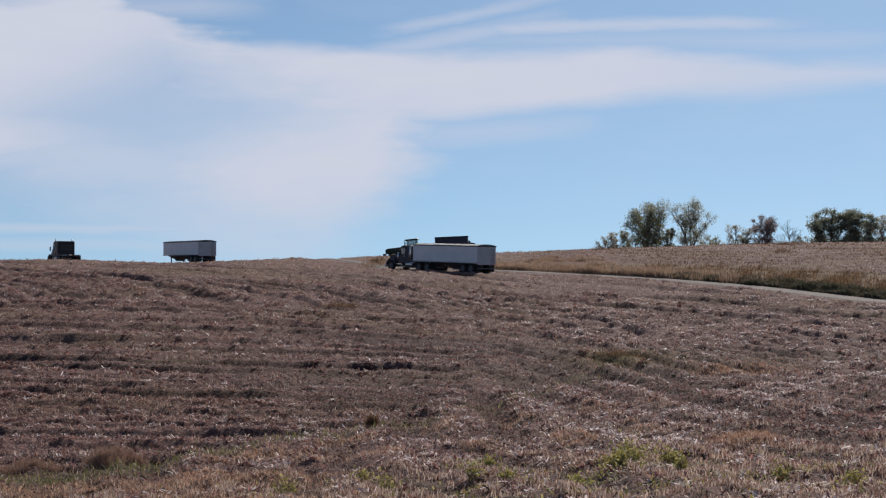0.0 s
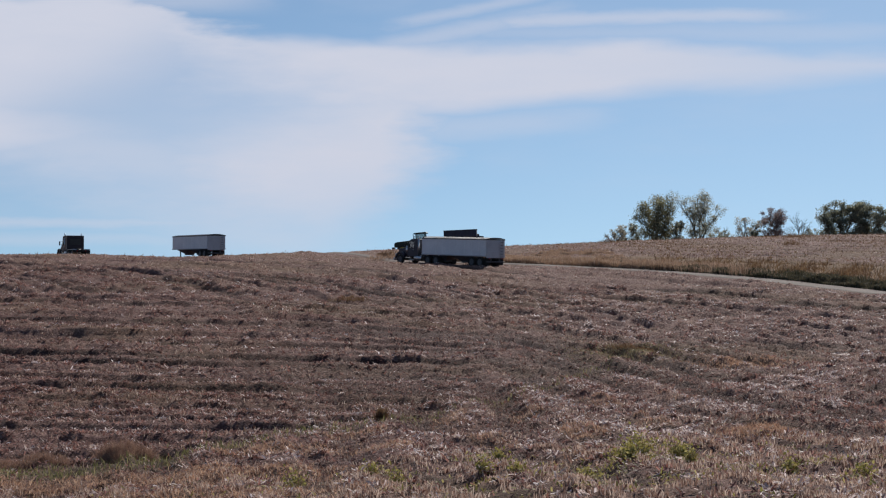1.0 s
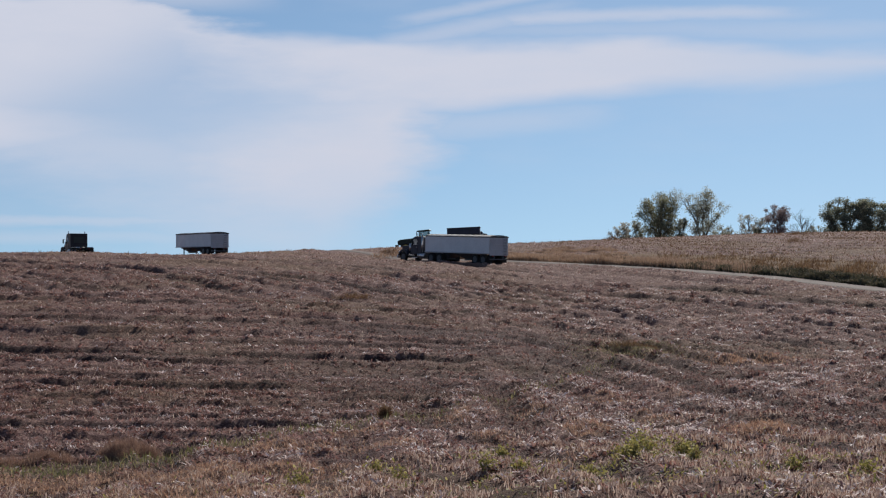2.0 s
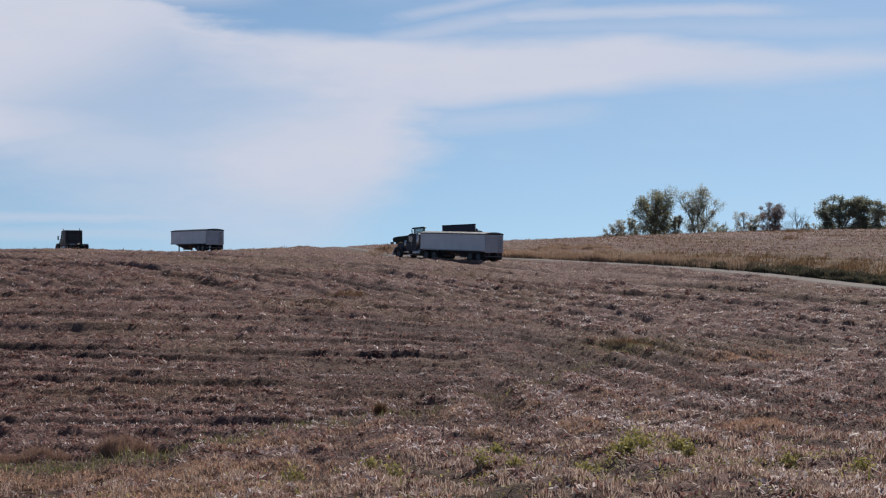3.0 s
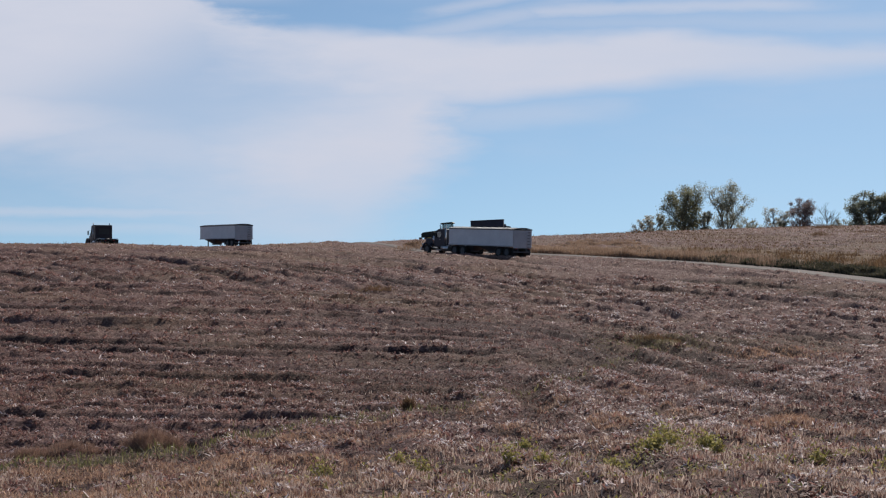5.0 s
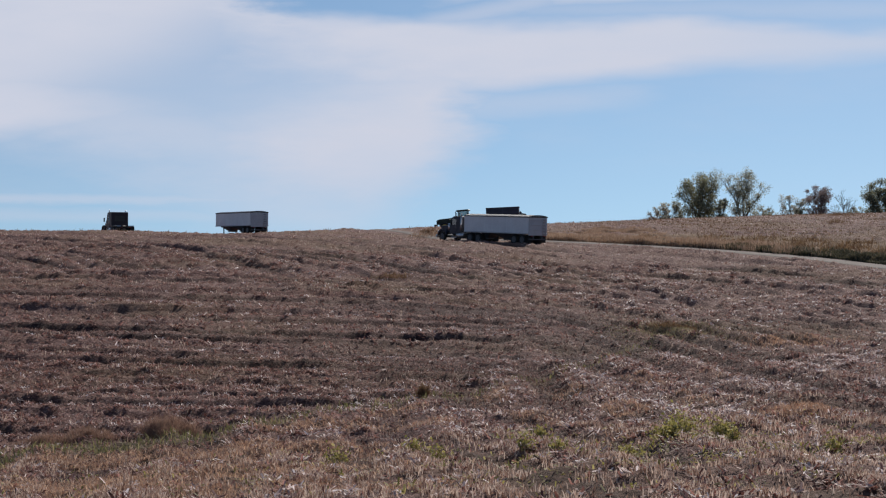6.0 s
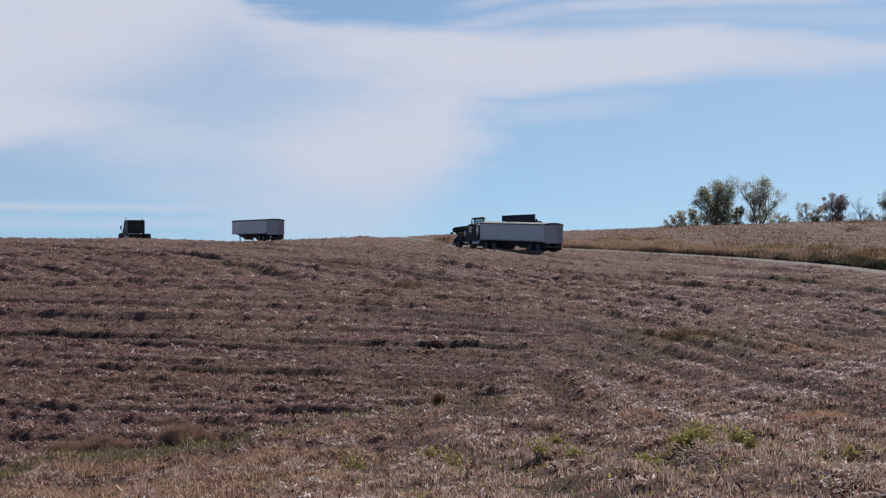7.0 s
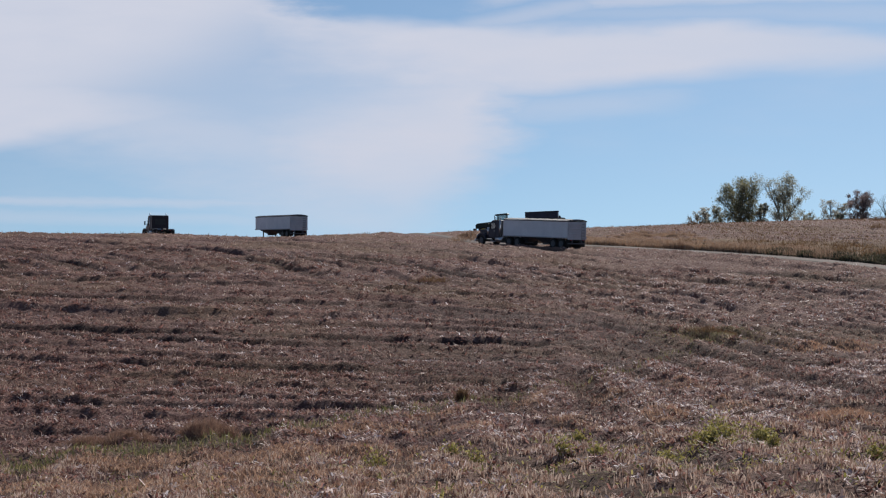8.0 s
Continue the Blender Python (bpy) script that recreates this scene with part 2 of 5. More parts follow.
M_WHITE = mat("white_trailer_panel", [(0.3, (0.60, 0.60, 0.62)), (0.7, (0.80, 0.80, 0.81))], 0.45, 0.7, 12.0, bump=0.08)
M_REAR = mat("grey_trailer_panel", [(0.3, (0.40, 0.40, 0.42)), (0.7, (0.56, 0.56, 0.58))], 0.5, 0.9, 12.0, bump=0.08)
M_TARP = mat("pale_tarp", [(0.3, (0.50, 0.49, 0.47)), (0.7, (0.70, 0.69, 0.66))], 0.8, 1.2, 18.0, bump=0.2)
M_RAIL = mat("dark_rail", [(0.3, (0.05, 0.05, 0.055)), (0.7, (0.11, 0.11, 0.12))], 0.5, 2.0, 30.0, bump=0.1)
M_RUBBER = mat("tyre_rubber", [(0.3, (0.012, 0.012, 0.012)), (0.7, (0.035, 0.033, 0.030))], 0.9, 3.0, 40.0, bump=0.4)
M_CHROME = mat("dull_alloy", [(0.3, (0.42, 0.42, 0.43)), (0.7, (0.62, 0.62, 0.63))], 0.3, 3.0, 30.0, metal=0.9, bump=0.05)
M_STEEL = mat("frame_steel", [(0.3, (0.02, 0.02, 0.014)), (0.7, (0.05, 0.048, 0.046))], 0.6, 3.0, 30.0, bump=0.2)
M_CART = mat("dark_blue_steel", [(0.3, (0.013, 0.015, 0.024)), (0.7, (0.031, 0.033, 0.071))], 0.5, 1.0, 18.0, bump=0.1)
M_TRACTOR = mat("dark_green_paint", [(0.3, (0.014, 0.022, 0.014)), (0.7, (0.03, 0.04, 0.026))], 0.7, 1.4, 22.0, bump=0.08)
M_YELLOW = mat("yellow_wheel_paint", [(0.3, (0.30, 0.20, 0.02)), (0.7, (0.45, 0.32, 0.05))], 0.5, 2.0, 30.0, bump=0.1)
M_RED = mat("red_lens", [(0.3, (0.25, 0.01, 0.01)), (0.7, (0.4, 0.02, 0.02))], 0.3, 4.0, 30.0, bump=0)
M_AMBER = mat("amber_lens", [(0.3, (0.4, 0.14, 0.01)), (0.7, (0.55, 0.2, 0.02))], 0.3, 4.0, 30.0, bump=0)


def glass_material():
    m = bpy.data.materials.new("cab_glass")
    m.use_nodes = True
    t = m.node_tree
    g = t.nodes.new("ShaderNodeBsdfGlossy")
    g.inputs["Roughness"].default_value = 0.05
    tr = t.nodes.new("ShaderNodeBsdfTransparent")
    tr.inputs[0].default_value = (0.62, 0.66, 0.66, 1)
    mx = t.nodes.new("ShaderNodeMixShader")
    mx.inputs[0].default_value = 0.12
    t.links.new(tr.outputs[0], mx.inputs[1])
    t.links.new(g.outputs[0], mx.inputs[2])
    t.links.new(mx.outputs[0], t.nodes["Material Output"].inputs[0])
    return m


M_GLASS = glass_material()

# ---- the land ----
def smooth(a, b, t):
    t = np.clip((t - a) / (b - a), 0, 1)
    return t * t * (3 - 2 * t)


def valley_line(x):
    """Distance ahead at which the grassed waterway crosses."""
    return 55 + 26 * np.tanh(x / 17)


def height(x, y):
    """The broad shape of the land: a bank down to a waterway, a convex hill beyond, a higher hill to the right."""
    x, y = np.asarray(x, float), np.asarray(y, float)
    yv = valley_line(x)
    zv = -2.7 + 0.6 * np.tanh(x / 17)
    near = zv * np.sin(np.pi / 2 * np.clip(y / yv, -0.6, 1))
    v = y - yv
    rise = 7.9 * np.sin(np.pi / 2 * np.clip(v / 180, 0, 1)) ** 1.4
    brow = 170 + 110 * smooth(-25, 60, x)
    drop = np.clip(v - brow, 0, None)
    hill = 3.1 * smooth(-18, 75, x) * smooth(120, 300, y)
    far = zv + rise + hill - 30 * (1 - np.exp(-(drop / 300) ** 2))
    swell = 0.25 * np.sin(x / 23 + 1.3) * np.sin(y / 31 + 0.4) * smooth(60, 110, y)
    cut = 0.62 * np.exp(-((x + 9) / 9) ** 2 - ((y - 169) / 10) ** 2)
    sag = 0.56 * np.exp(-((x + 34) / 9) ** 2 - ((y - 188) / 30) ** 2)
    return np.where(v > 0, far, near) + swell - cut - sag


def wob(x, y, scale, seed):
    """Smooth waves without a plain period, about -1 to 1."""
    r = np.random.RandomState(seed)
    s = 0
    for k in range(6):
        a, f, ph = r.uniform(0, 6.28), r.uniform(0.6, 1.8), r.uniform(0, 6.28)
        s = s + np.sin((np.cos(a) * x + np.sin(a) * y) * f * 6.28 / scale + ph)
    return s / 2.6


ROAD = [(60, 98), (47, 113), (36.5, 127.6), (33.2, 136.6), (29.2, 146.3), (23.5, 154.5), (18, 160), (10.6, 163.8), (4, 165.8), (-2.7, 168.5), (-8.2, 176), (-14, 190), (-17, 215), (-17, 250)]


def road_points():
    """The road's middle line, rounded, every metre or so."""
    p = np.array(ROAD, float)
    for _ in range(3):
        q = np.empty((2 * len(p) - 2, 2))
        q[0::2], q[1::2] = 0.75 * p[:-1] + 0.25 * p[1:], 0.25 * p[:-1] + 0.75 * p[1:]
        p = np.vstack([p[:1], q, p[-1:]])
    return p


ROAD_LINE = road_points()


def line_gap(x, y):
    """Distance from the road's middle line; positive on its far side."""
    best = np.full(x.shape, 1e9)
    for (ax, ay), (bx, by) in zip(ROAD_LINE[:-1], ROAD_LINE[1:]):
        ux, uy = bx - ax, by - ay
        k = np.clip(((x - ax) * ux + (y - ay) * uy) / (ux * ux + uy * uy), 0, 1)
        d = np.hypot(x - ax - k * ux, y - ay - k * uy)
        s = np.where((ux * (y - ay) - uy * (x - ax)) < 0, d, -d)
        best = np.where(d < np.abs(best), s, best)
    return best


GAP_X, GAP_Y = np.arange(-45, 90.1, 0.5), np.arange(85, 275.1, 0.5)
GAP_TABLE = line_gap(*np.meshgrid(GAP_X, GAP_Y))


def road_gap(x, y):
    """The same distance, read from a table round the road; far away elsewhere."""
    x, y = np.asarray(x, float), np.asarray(y, float)
    u, v = (x + 45) / 0.5, (y - 85) / 0.5
    inside = (u >= 0) & (v >= 0) & (u < len(GAP_X) - 1) & (v < len(GAP_Y) - 1)
    u, v = np.where(inside, u, 0), np.where(inside, v, 0)
    i, j = u.astype(int), v.astype(int)
    p, q = u - i, v - j
    t = GAP_TABLE
    g = (t[j, i] * (1 - p) + t[j, i + 1] * p) * (1 - q) + (t[j + 1, i] * (1 - p) + t[j + 1, i + 1] * p) * q
    return np.where(inside, g, 1e9)


def grain(x, y, size, seed):
    """Smooth random lumps about size metres across, 0 to 1."""
    table = np.random.RandomState(seed).uniform(0, 1, (257, 257))
    u, v = np.asarray(x, float) / size + seed * 7.3, np.asarray(y, float) / size + seed * 3.1
    i, j = np.floor(u).astype(int), np.floor(v).astype(int)
    p, q = u - i, v - j
    p, q = p * p * (3 - 2 * p), q * q * (3 - 2 * q)
    i, j = i % 256, j % 256
    lo = table[i, j] * (1 - p) + table[i + 1, j] * p
    hi = table[i, j + 1] * (1 - p) + table[i + 1, j + 1] * p
    return lo * (1 - q) + hi * q


def strip_line(x):
    """The green bottom of the waterway."""
    return np.interp(x, [-20, -14, -11, -9, -7, -5.4, -3.1, -2.1, 0.2, 2.45, 4.4, 8.5, 12], [24, 32, 36.0, 38.3, 40.0, 43.4, 46.6, 47.8, 51.4, 56.5, 63, 75.5, 84])


def level_rows(x, y):
    """Where the passes run level across the slope beyond the waterway (1), and where they run up and down the land (0)."""
    edge = smooth(9, -5, x - 0.05 * (y - 60) + 1.5 * wob(x, y, 25, 6))
    return edge * smooth(-0.5, 1.5, y - strip_line(x)) * smooth(116, 98, y + 3 * wob(x, y, 30, 7))


def pass_level(x, y):
    return y + 0.11 * x + 0.9 * wob(x, y, 70, 3)


def pass_climb(x, y):
    """Runs away from the near bank and bends to one side as it climbs."""
    y1 = np.clip(y - 55, 0, 110)
    return x + 0.09 * y + 0.006 * y1 * y1 + 1.3 * np.clip(y - 165, 0, None) + 0.8 * wob(x, y, 55, 5)


def ridge(w, period, shift, rise):
    """0 to 1 over each period: a steep face, then a long back."""
    f = (w / period + shift) % 1
    return smooth(0.0, rise, f) * (1 - smooth(rise, 1.0, f))


def furrow(x, y):
    """0 to 1: wheel tracks and gaps between the windrows, broken along their length."""
    m = level_rows(x, y)
    w1, w2 = pass_level(x, y), pass_climb(x, y)

    def cut(w, period, shift, half):
        a = np.abs((w / period + shift) % 1 - 0.5) * period
        return np.exp(-(a / half) ** 2)

    g1 = smooth(-0.2, 0.5, wob(x * 0.10, y, 9, 8))
    g2 = smooth(-0.1, 0.6, wob(x * 0.12, y, 8, 9))
    g3 = smooth(-0.35, 0.4, wob(w2 * 1.2, y * 0.16, 8, 10)) * smooth(27, 34, y)
    g4 = smooth(-0.1, 0.5, wob(w2 * 1.5, y * 0.2, 7, 20)) * smooth(40, 60, y)
    level = np.maximum(0.62 * cut(w1, 8.2, 0.5, 0.30) * g1, 0.6 * cut(w1, 5.1, 0.18, 0.26) * g2)
    climb = np.maximum(0.9 * cut(w2, 4.8, 0.3, 0.34) * g3, 0.75 * cut(w2, 3.1, 0.1, 0.28) * g4)
    deep = 0
    for x0, x1, y0, y1 in LONG_FURROWS:
        u = np.clip((x - x0) / (x1 - x0), 0, 1)
        off = y - (y0 + (y1 - y0) * u) + 0.18 * wob(x, y, 5, 18)
        deep = np.maximum(deep, np.exp(-(off / 0.34) ** 2) * smooth(x0 - 0.8, x0 + 0.8, x) * smooth(x1 + 0.8, x1 - 0.8, x))
    return np.maximum(m * level + (1 - m) * climb, deep * (0.22 + 0.34 * smooth(-0.5, 0.4, wob(x * 0.6, y, 4, 19))))


# the longest open furrows of the further slope: from x, to x, distance at both ends
LONG_FURROWS = [(-16.2, -8.0, 53.9, 51.5), (-14.6, -8.6, 50.4, 48.0), (-19.1, -16.2, 71.1, 71.1), (-13.6, -7.1, 69.7, 69.3), (-8.5, -4.7, 105.4, 106.1), (-17.8, -15.4, 59.1, 59.1), (-6.0, -2.1, 90.5, 91.4),
                (26.7, 31.7, 124.6, 120.1), (25.7, 28.1, 105.6, 103.7), (10.8, 12.1, 63.1, 60.2), (13.5, 13.8, 64.5, 60.9), (4.8, 7.0, 67.3, 71.7), (-2.2, -1.4, 50.4, 50.9), (0.9, 2.5, 51.9, 55.1)]


def on_row(x, y):
    """0 to 1: near 1 on the backs of the rows, low in the troughs between them."""
    m = level_rows(x, y)
    f1, f2 = (pass_level(x, y) / 2.73) % 1, (pass_climb(x, y) / 2.4) % 1
    a = smooth(0.06, 0.2, f1) * (1 - 0.75 * smooth(0.45, 0.95, f1))
    b = smooth(0.05, 0.3, f2) * (1 - 0.8 * smooth(0.5, 0.95, f2))
    f3 = (pass_climb(x, y) / 5.6) % 1
    k = smooth(85, 112, y)
    b = (1 - k) * b + k * smooth(0.02, 0.2, f3) * (1 - smooth(0.4, 0.9, f3))
    return m * a + (1 - m) * b


def streak(x, y):
    """-1 to 1: windrows of residue and the hollows between them, drawn out along the passes."""
    m = level_rows(x, y)
    w1, w2 = pass_level(x, y), pass_climb(x, y)
    far = smooth(50, 100, y)
    level = 0.6 * grain(w1, x / 7, 2.6, 31) + 0.4 * grain(w1, x / 5, 1.2, 32)
    near_c = 0.55 * grain(w2, y / 7, 1.5, 33) + 0.45 * grain(w2, y / 5, 0.7, 34)
    far_c = 0.65 * grain(w2, y / 5, 3.4, 35) + 0.35 * grain(w2, y / 4, 1.5, 36)
    climb = (1 - far) * near_c + far * far_c
    return 2 * (m * level + (1 - m) * climb) - 1


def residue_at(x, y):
    """0 to 1: how much crop residue covers the soil; thick on the rows' backs, thin in furrows and on the worn foot of
    the slope. Its contrast also adds to the rows' shading.
    """
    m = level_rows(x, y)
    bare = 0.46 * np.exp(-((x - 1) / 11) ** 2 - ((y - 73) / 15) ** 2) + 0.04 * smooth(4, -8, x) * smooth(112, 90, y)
    # where rows climb, stronger colour contrast stands in for their weak shading
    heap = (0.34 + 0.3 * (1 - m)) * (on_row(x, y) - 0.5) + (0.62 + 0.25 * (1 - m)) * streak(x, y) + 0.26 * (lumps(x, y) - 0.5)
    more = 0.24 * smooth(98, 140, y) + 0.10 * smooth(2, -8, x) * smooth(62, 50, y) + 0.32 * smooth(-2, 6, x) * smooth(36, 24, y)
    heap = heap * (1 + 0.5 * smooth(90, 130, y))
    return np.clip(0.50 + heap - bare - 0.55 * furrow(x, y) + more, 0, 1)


def lumps(x, y):
    """0 to 1: clods and heaps of residue, larger where the land lies further off."""
    far = smooth(55, 110, y)
    fine = (1 - far) * grain(x, y, 0.24, 23) + far * grain(x, y * 0.6, 0.5, 24)
    mid = (1 - far) * grain(x, y, 0.7, 25) + far * grain(x, y * 0.5, 1.3, 26)
    return 0.58 * fine + 0.42 * mid


def ground_z(x, y):
    x, y = np.asarray(x, float), np.asarray(y, float)
    off = np.clip(np.abs(road_gap(x, y)) / 3.5, 0, 1)
    near = smooth(400, 200, y) * smooth(4, 14, y)
    m = level_rows(x, y)
    w1, w2 = pass_level(x, y), pass_climb(x, y)
    patch1 = smooth(-0.5, 0.8, wob(x * 0.10, y, 9, 13) + 0.2)
    patch2 = smooth(-0.4, 0.8, wob(x * 0.14, y, 6, 14))
    level = 0.22 * ridge(w1, 2.73, 0, 0.16) * patch1 + 0.08 * ridge(w1, 1.37, 0.3, 0.25) * patch2
    climb = (0.20 + 0.14 * smooth(40, 70, y)) * ridge(w2, 2.4, 0, 0.35) * (0.5 + 0.5 * smooth(-0.5, 0.6, wob(x, y * 0.4, 8, 15))) + 0.05 * ridge(w2, 1.2, 0.4, 0.4) * patch2
    climb = climb + 0.24 * smooth(85, 112, y) * ridge(w2, 5.6, 0, 0.22) * (0.4 + 0.6 * patch1)
    rows = (m * level + (1 - m) * climb) * (0.6 + 0.4 * smooth(185, 150, y))
    far = smooth(50, 120, y)
    rows = rows + streak(x, y) * (0.16 + 0.16 * far)
    lump = (LUMP_NEAR + (LUMP_FAR - LUMP_NEAR) * far) * (lumps(x, y) - 0.5) * (1 - 0.6 * sward_at(x, y))
    calm = (0.45 + 0.55 * smooth(24, 40, y)) * (0.5 + 0.5 * smooth(165, 115, y))
    rough = 0.05 * wob(x * 0.6, y, 2.3, 11) + (lump * calm + (rows - 0.12) * np.maximum(calm, 0.72 * smooth(60, 100, y))) - 0.17 * furrow(x, y)
    gully = 0.16 * np.exp(-((y - strip_line(x) - 0.9 + 0.5 * wob(x, y, 6, 16)) / 0.7) ** 2) * smooth(11, 7, x) * (0.45 + 0.55 * smooth(-0.5, 0.5, wob(x, y, 5, 17)))
    return height(x, y) + rough * near * smooth(0.3, 1, off) - gully


LUMP_NEAR, LUMP_FAR = 0.27, 0.42


def spaced(parts):
    out = []
    for a, b, s in parts:
        out.append(np.arange(a, b, s))
    return np.concatenate(out)


def sward_at(x, y):
    g = (y + 0.7 - strip_line(x)) / (1.8 - 0.6 * smooth(-6, 2, x) + 0.35 * wob(x, y, 9, 21))
    return np.clip(np.exp(-g * g) * (0.6 + 0.4 * smooth(-0.7, 0.4, wob(x, y, 5, 22))) * (0.25 + 0.6 * smooth(-3.5, -7, x)) * smooth(13, 9, x), 0, 1)


def tawny_at(x, y):
    """Orange-brown dry grass on the near bank, in patches."""
    side = strip_line(x) - y
    bank = smooth(1, -6, x + 0.12 * (y - 30)) * smooth(-0.5, 0.4, wob(x, y, 5, 65))
    w = pass_climb(x, y)
    swath = smooth(0.52, 0.72, 0.5 + 0.5 * np.sin(w * 6.28 / 2.45 + 0.6 + 0.5 * wob(x, y, 9, 70)))
    spur = 0.6 * swath * smooth(-0.3, 0.3, wob(x, y * 0.6, 7, 69)) * smooth(9, 3, x) * smooth(25, 33, y + wob(x, y, 4, 71)) * smooth(-7, -4, x)
    return np.clip(smooth(2.2, 3.6, side) * (bank + spur), 0, 1)


def thatch_at(x, y):
    """Tall dry grass on the road's far side."""
    r = road_gap(x, y)
    wide = 9 + 12 * smooth(0, 25, x)
    return smooth(1.6, 3.0, r) * smooth(wide + 4, wide - 2, r) * smooth(-9, -4, x) * smooth(320, 240, y)


# the fan-shaped grid of the land: columns spread ahead, rows widen with distance, and both run on to the horizon
FAR = 12 * 1.3 ** np.arange(0, 23)
AHEAD = 13.0 * 1.0044 ** np.arange(0, 640)
ROWS_Y = np.concatenate([-FAR[::-1], spaced([(0, 13, 1.0)]), AHEAD[AHEAD < 205], spaced([(205, 330, 1.2), (330, 560, 6.0)]), 560 + FAR])
COLS, SIDE = 720, len(FAR)


def half_width(y):
    return 7 + 0.37 * np.clip(y, 12, 330)


def grid_points():
    u = np.concatenate([-FAR[::-1] - 1e3, np.linspace(-1, 1, COLS), FAR + 1e3])
    U, Y = np.meshgrid(u, ROWS_Y)
    h = half_width(Y)
    return np.where(np.abs(U) <= 1, U * h, np.sign(U) * (h + np.abs(U) - 1e3)), Y


GRID_X, GRID_Y = grid_points()
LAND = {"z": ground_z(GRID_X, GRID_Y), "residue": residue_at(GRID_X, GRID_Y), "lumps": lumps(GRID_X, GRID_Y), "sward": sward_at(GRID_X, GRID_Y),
        "tawny": tawny_at(GRID_X, GRID_Y), "thatch": thatch_at(GRID_X, GRID_Y), "furrow": furrow(GRID_X, GRID_Y), "row": on_row(GRID_X, GRID_Y)}


def land(name, x, y):
    """A quantity of the land at points inside the fan, read between the grid's corners."""
    x, y = np.asarray(x, float), np.asarray(y, float)
    v = np.clip(np.interp(y, ROWS_Y, np.arange(len(ROWS_Y))), 0, len(ROWS_Y) - 1.001)
    c = np.clip((x / half_width(y) + 1) / 2 * (COLS - 1), 0, COLS - 1.001) + SIDE
    i, j = v.astype(int), c.astype(int)
    p, q = c - j, v - i
    t = LAND[name]
    return (t[i, j] * (1 - p) + t[i, j + 1] * p) * (1 - q) + (t[i + 1, j] * (1 - p) + t[i + 1, j + 1] * p) * q


def build_ground():
    X, Y, Z = GRID_X, GRID_Y, LAND["z"]
    v = np.stack([X, Y, Z], -1).reshape(-1, 3)
    ny, nx = X.shape
    i = np.arange(nx * ny).reshape(ny, nx)
    f = np.stack([i[:-1, :-1], i[:-1, 1:], i[1:, 1:], i[1:, :-1]], -1).reshape(-1, 4)
    me = bpy.data.meshes.new("ground")
    me.vertices.add(len(v))
    me.vertices.foreach_set("co", v.ravel())
    me.loops.add(f.size)
    me.loops.foreach_set("vertex_index", f.ravel())
    me.polygons.add(len(f))
    me.polygons.foreach_set("loop_start", np.arange(0, f.size, 4))
    me.update(calc_edges=True)
    me.polygons.foreach_set("use_smooth", np.ones(len(f), bool))
    me.materials.append(M_FIELD)
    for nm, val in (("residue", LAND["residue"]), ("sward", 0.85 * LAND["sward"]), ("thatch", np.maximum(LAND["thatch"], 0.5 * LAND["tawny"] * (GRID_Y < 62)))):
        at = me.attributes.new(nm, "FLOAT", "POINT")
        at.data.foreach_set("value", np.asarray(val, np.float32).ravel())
    ob = new("ground", me)
    return tagged(ob, "rolling harvested field of brown soil and crop residue", "field", kind="structure")


build_ground()


def build_road():
    bm = bmesh.new()
    p = ROAD_LINE
    d = np.gradient(p, axis=0)
    d /= np.linalg.norm(d, axis=1)[:, None]
    n = np.stack([-d[:, 1], d[:, 0]], 1)
    cols = [(-1.35, -0.12), (-1.05, 0.02), (-0.7, -0.03), (0.0, 0.05), (0.7, -0.03), (1.05, 0.02), (1.35, -0.12)]
    rows = []
    for k in range(len(p)):
        row = []
        for o, lift in cols:
            o2 = o * (1 + 0.10 * math.sin(k * 1.7 + o)) * (0.6 + 0.4 * float(smooth(-9, -2, p[k, 0])))
            x, y = p[k] + n[k] * o2
            row.append(bm.verts.new((x, y, float(height(x, y)) + 0.05 + lift)))
        rows.append(row)
    for a, b in zip(rows[:-1], rows[1:]):
        for j in range(len(cols) - 1):
            f = bm.faces.new((a[j], a[j + 1], b[j + 1], b[j]))
            f.smooth = True
    bmesh.ops.recalc_face_normals(bm, faces=bm.faces)
    me = bpy.data.meshes.new("road")
    bm.to_mesh(me)
    bm.free()
    me.materials.append(M_ROAD)
    tagged(new("road", me), "pale dirt farm track with worn wheel ruts", "road", kind="structure")


build_road()


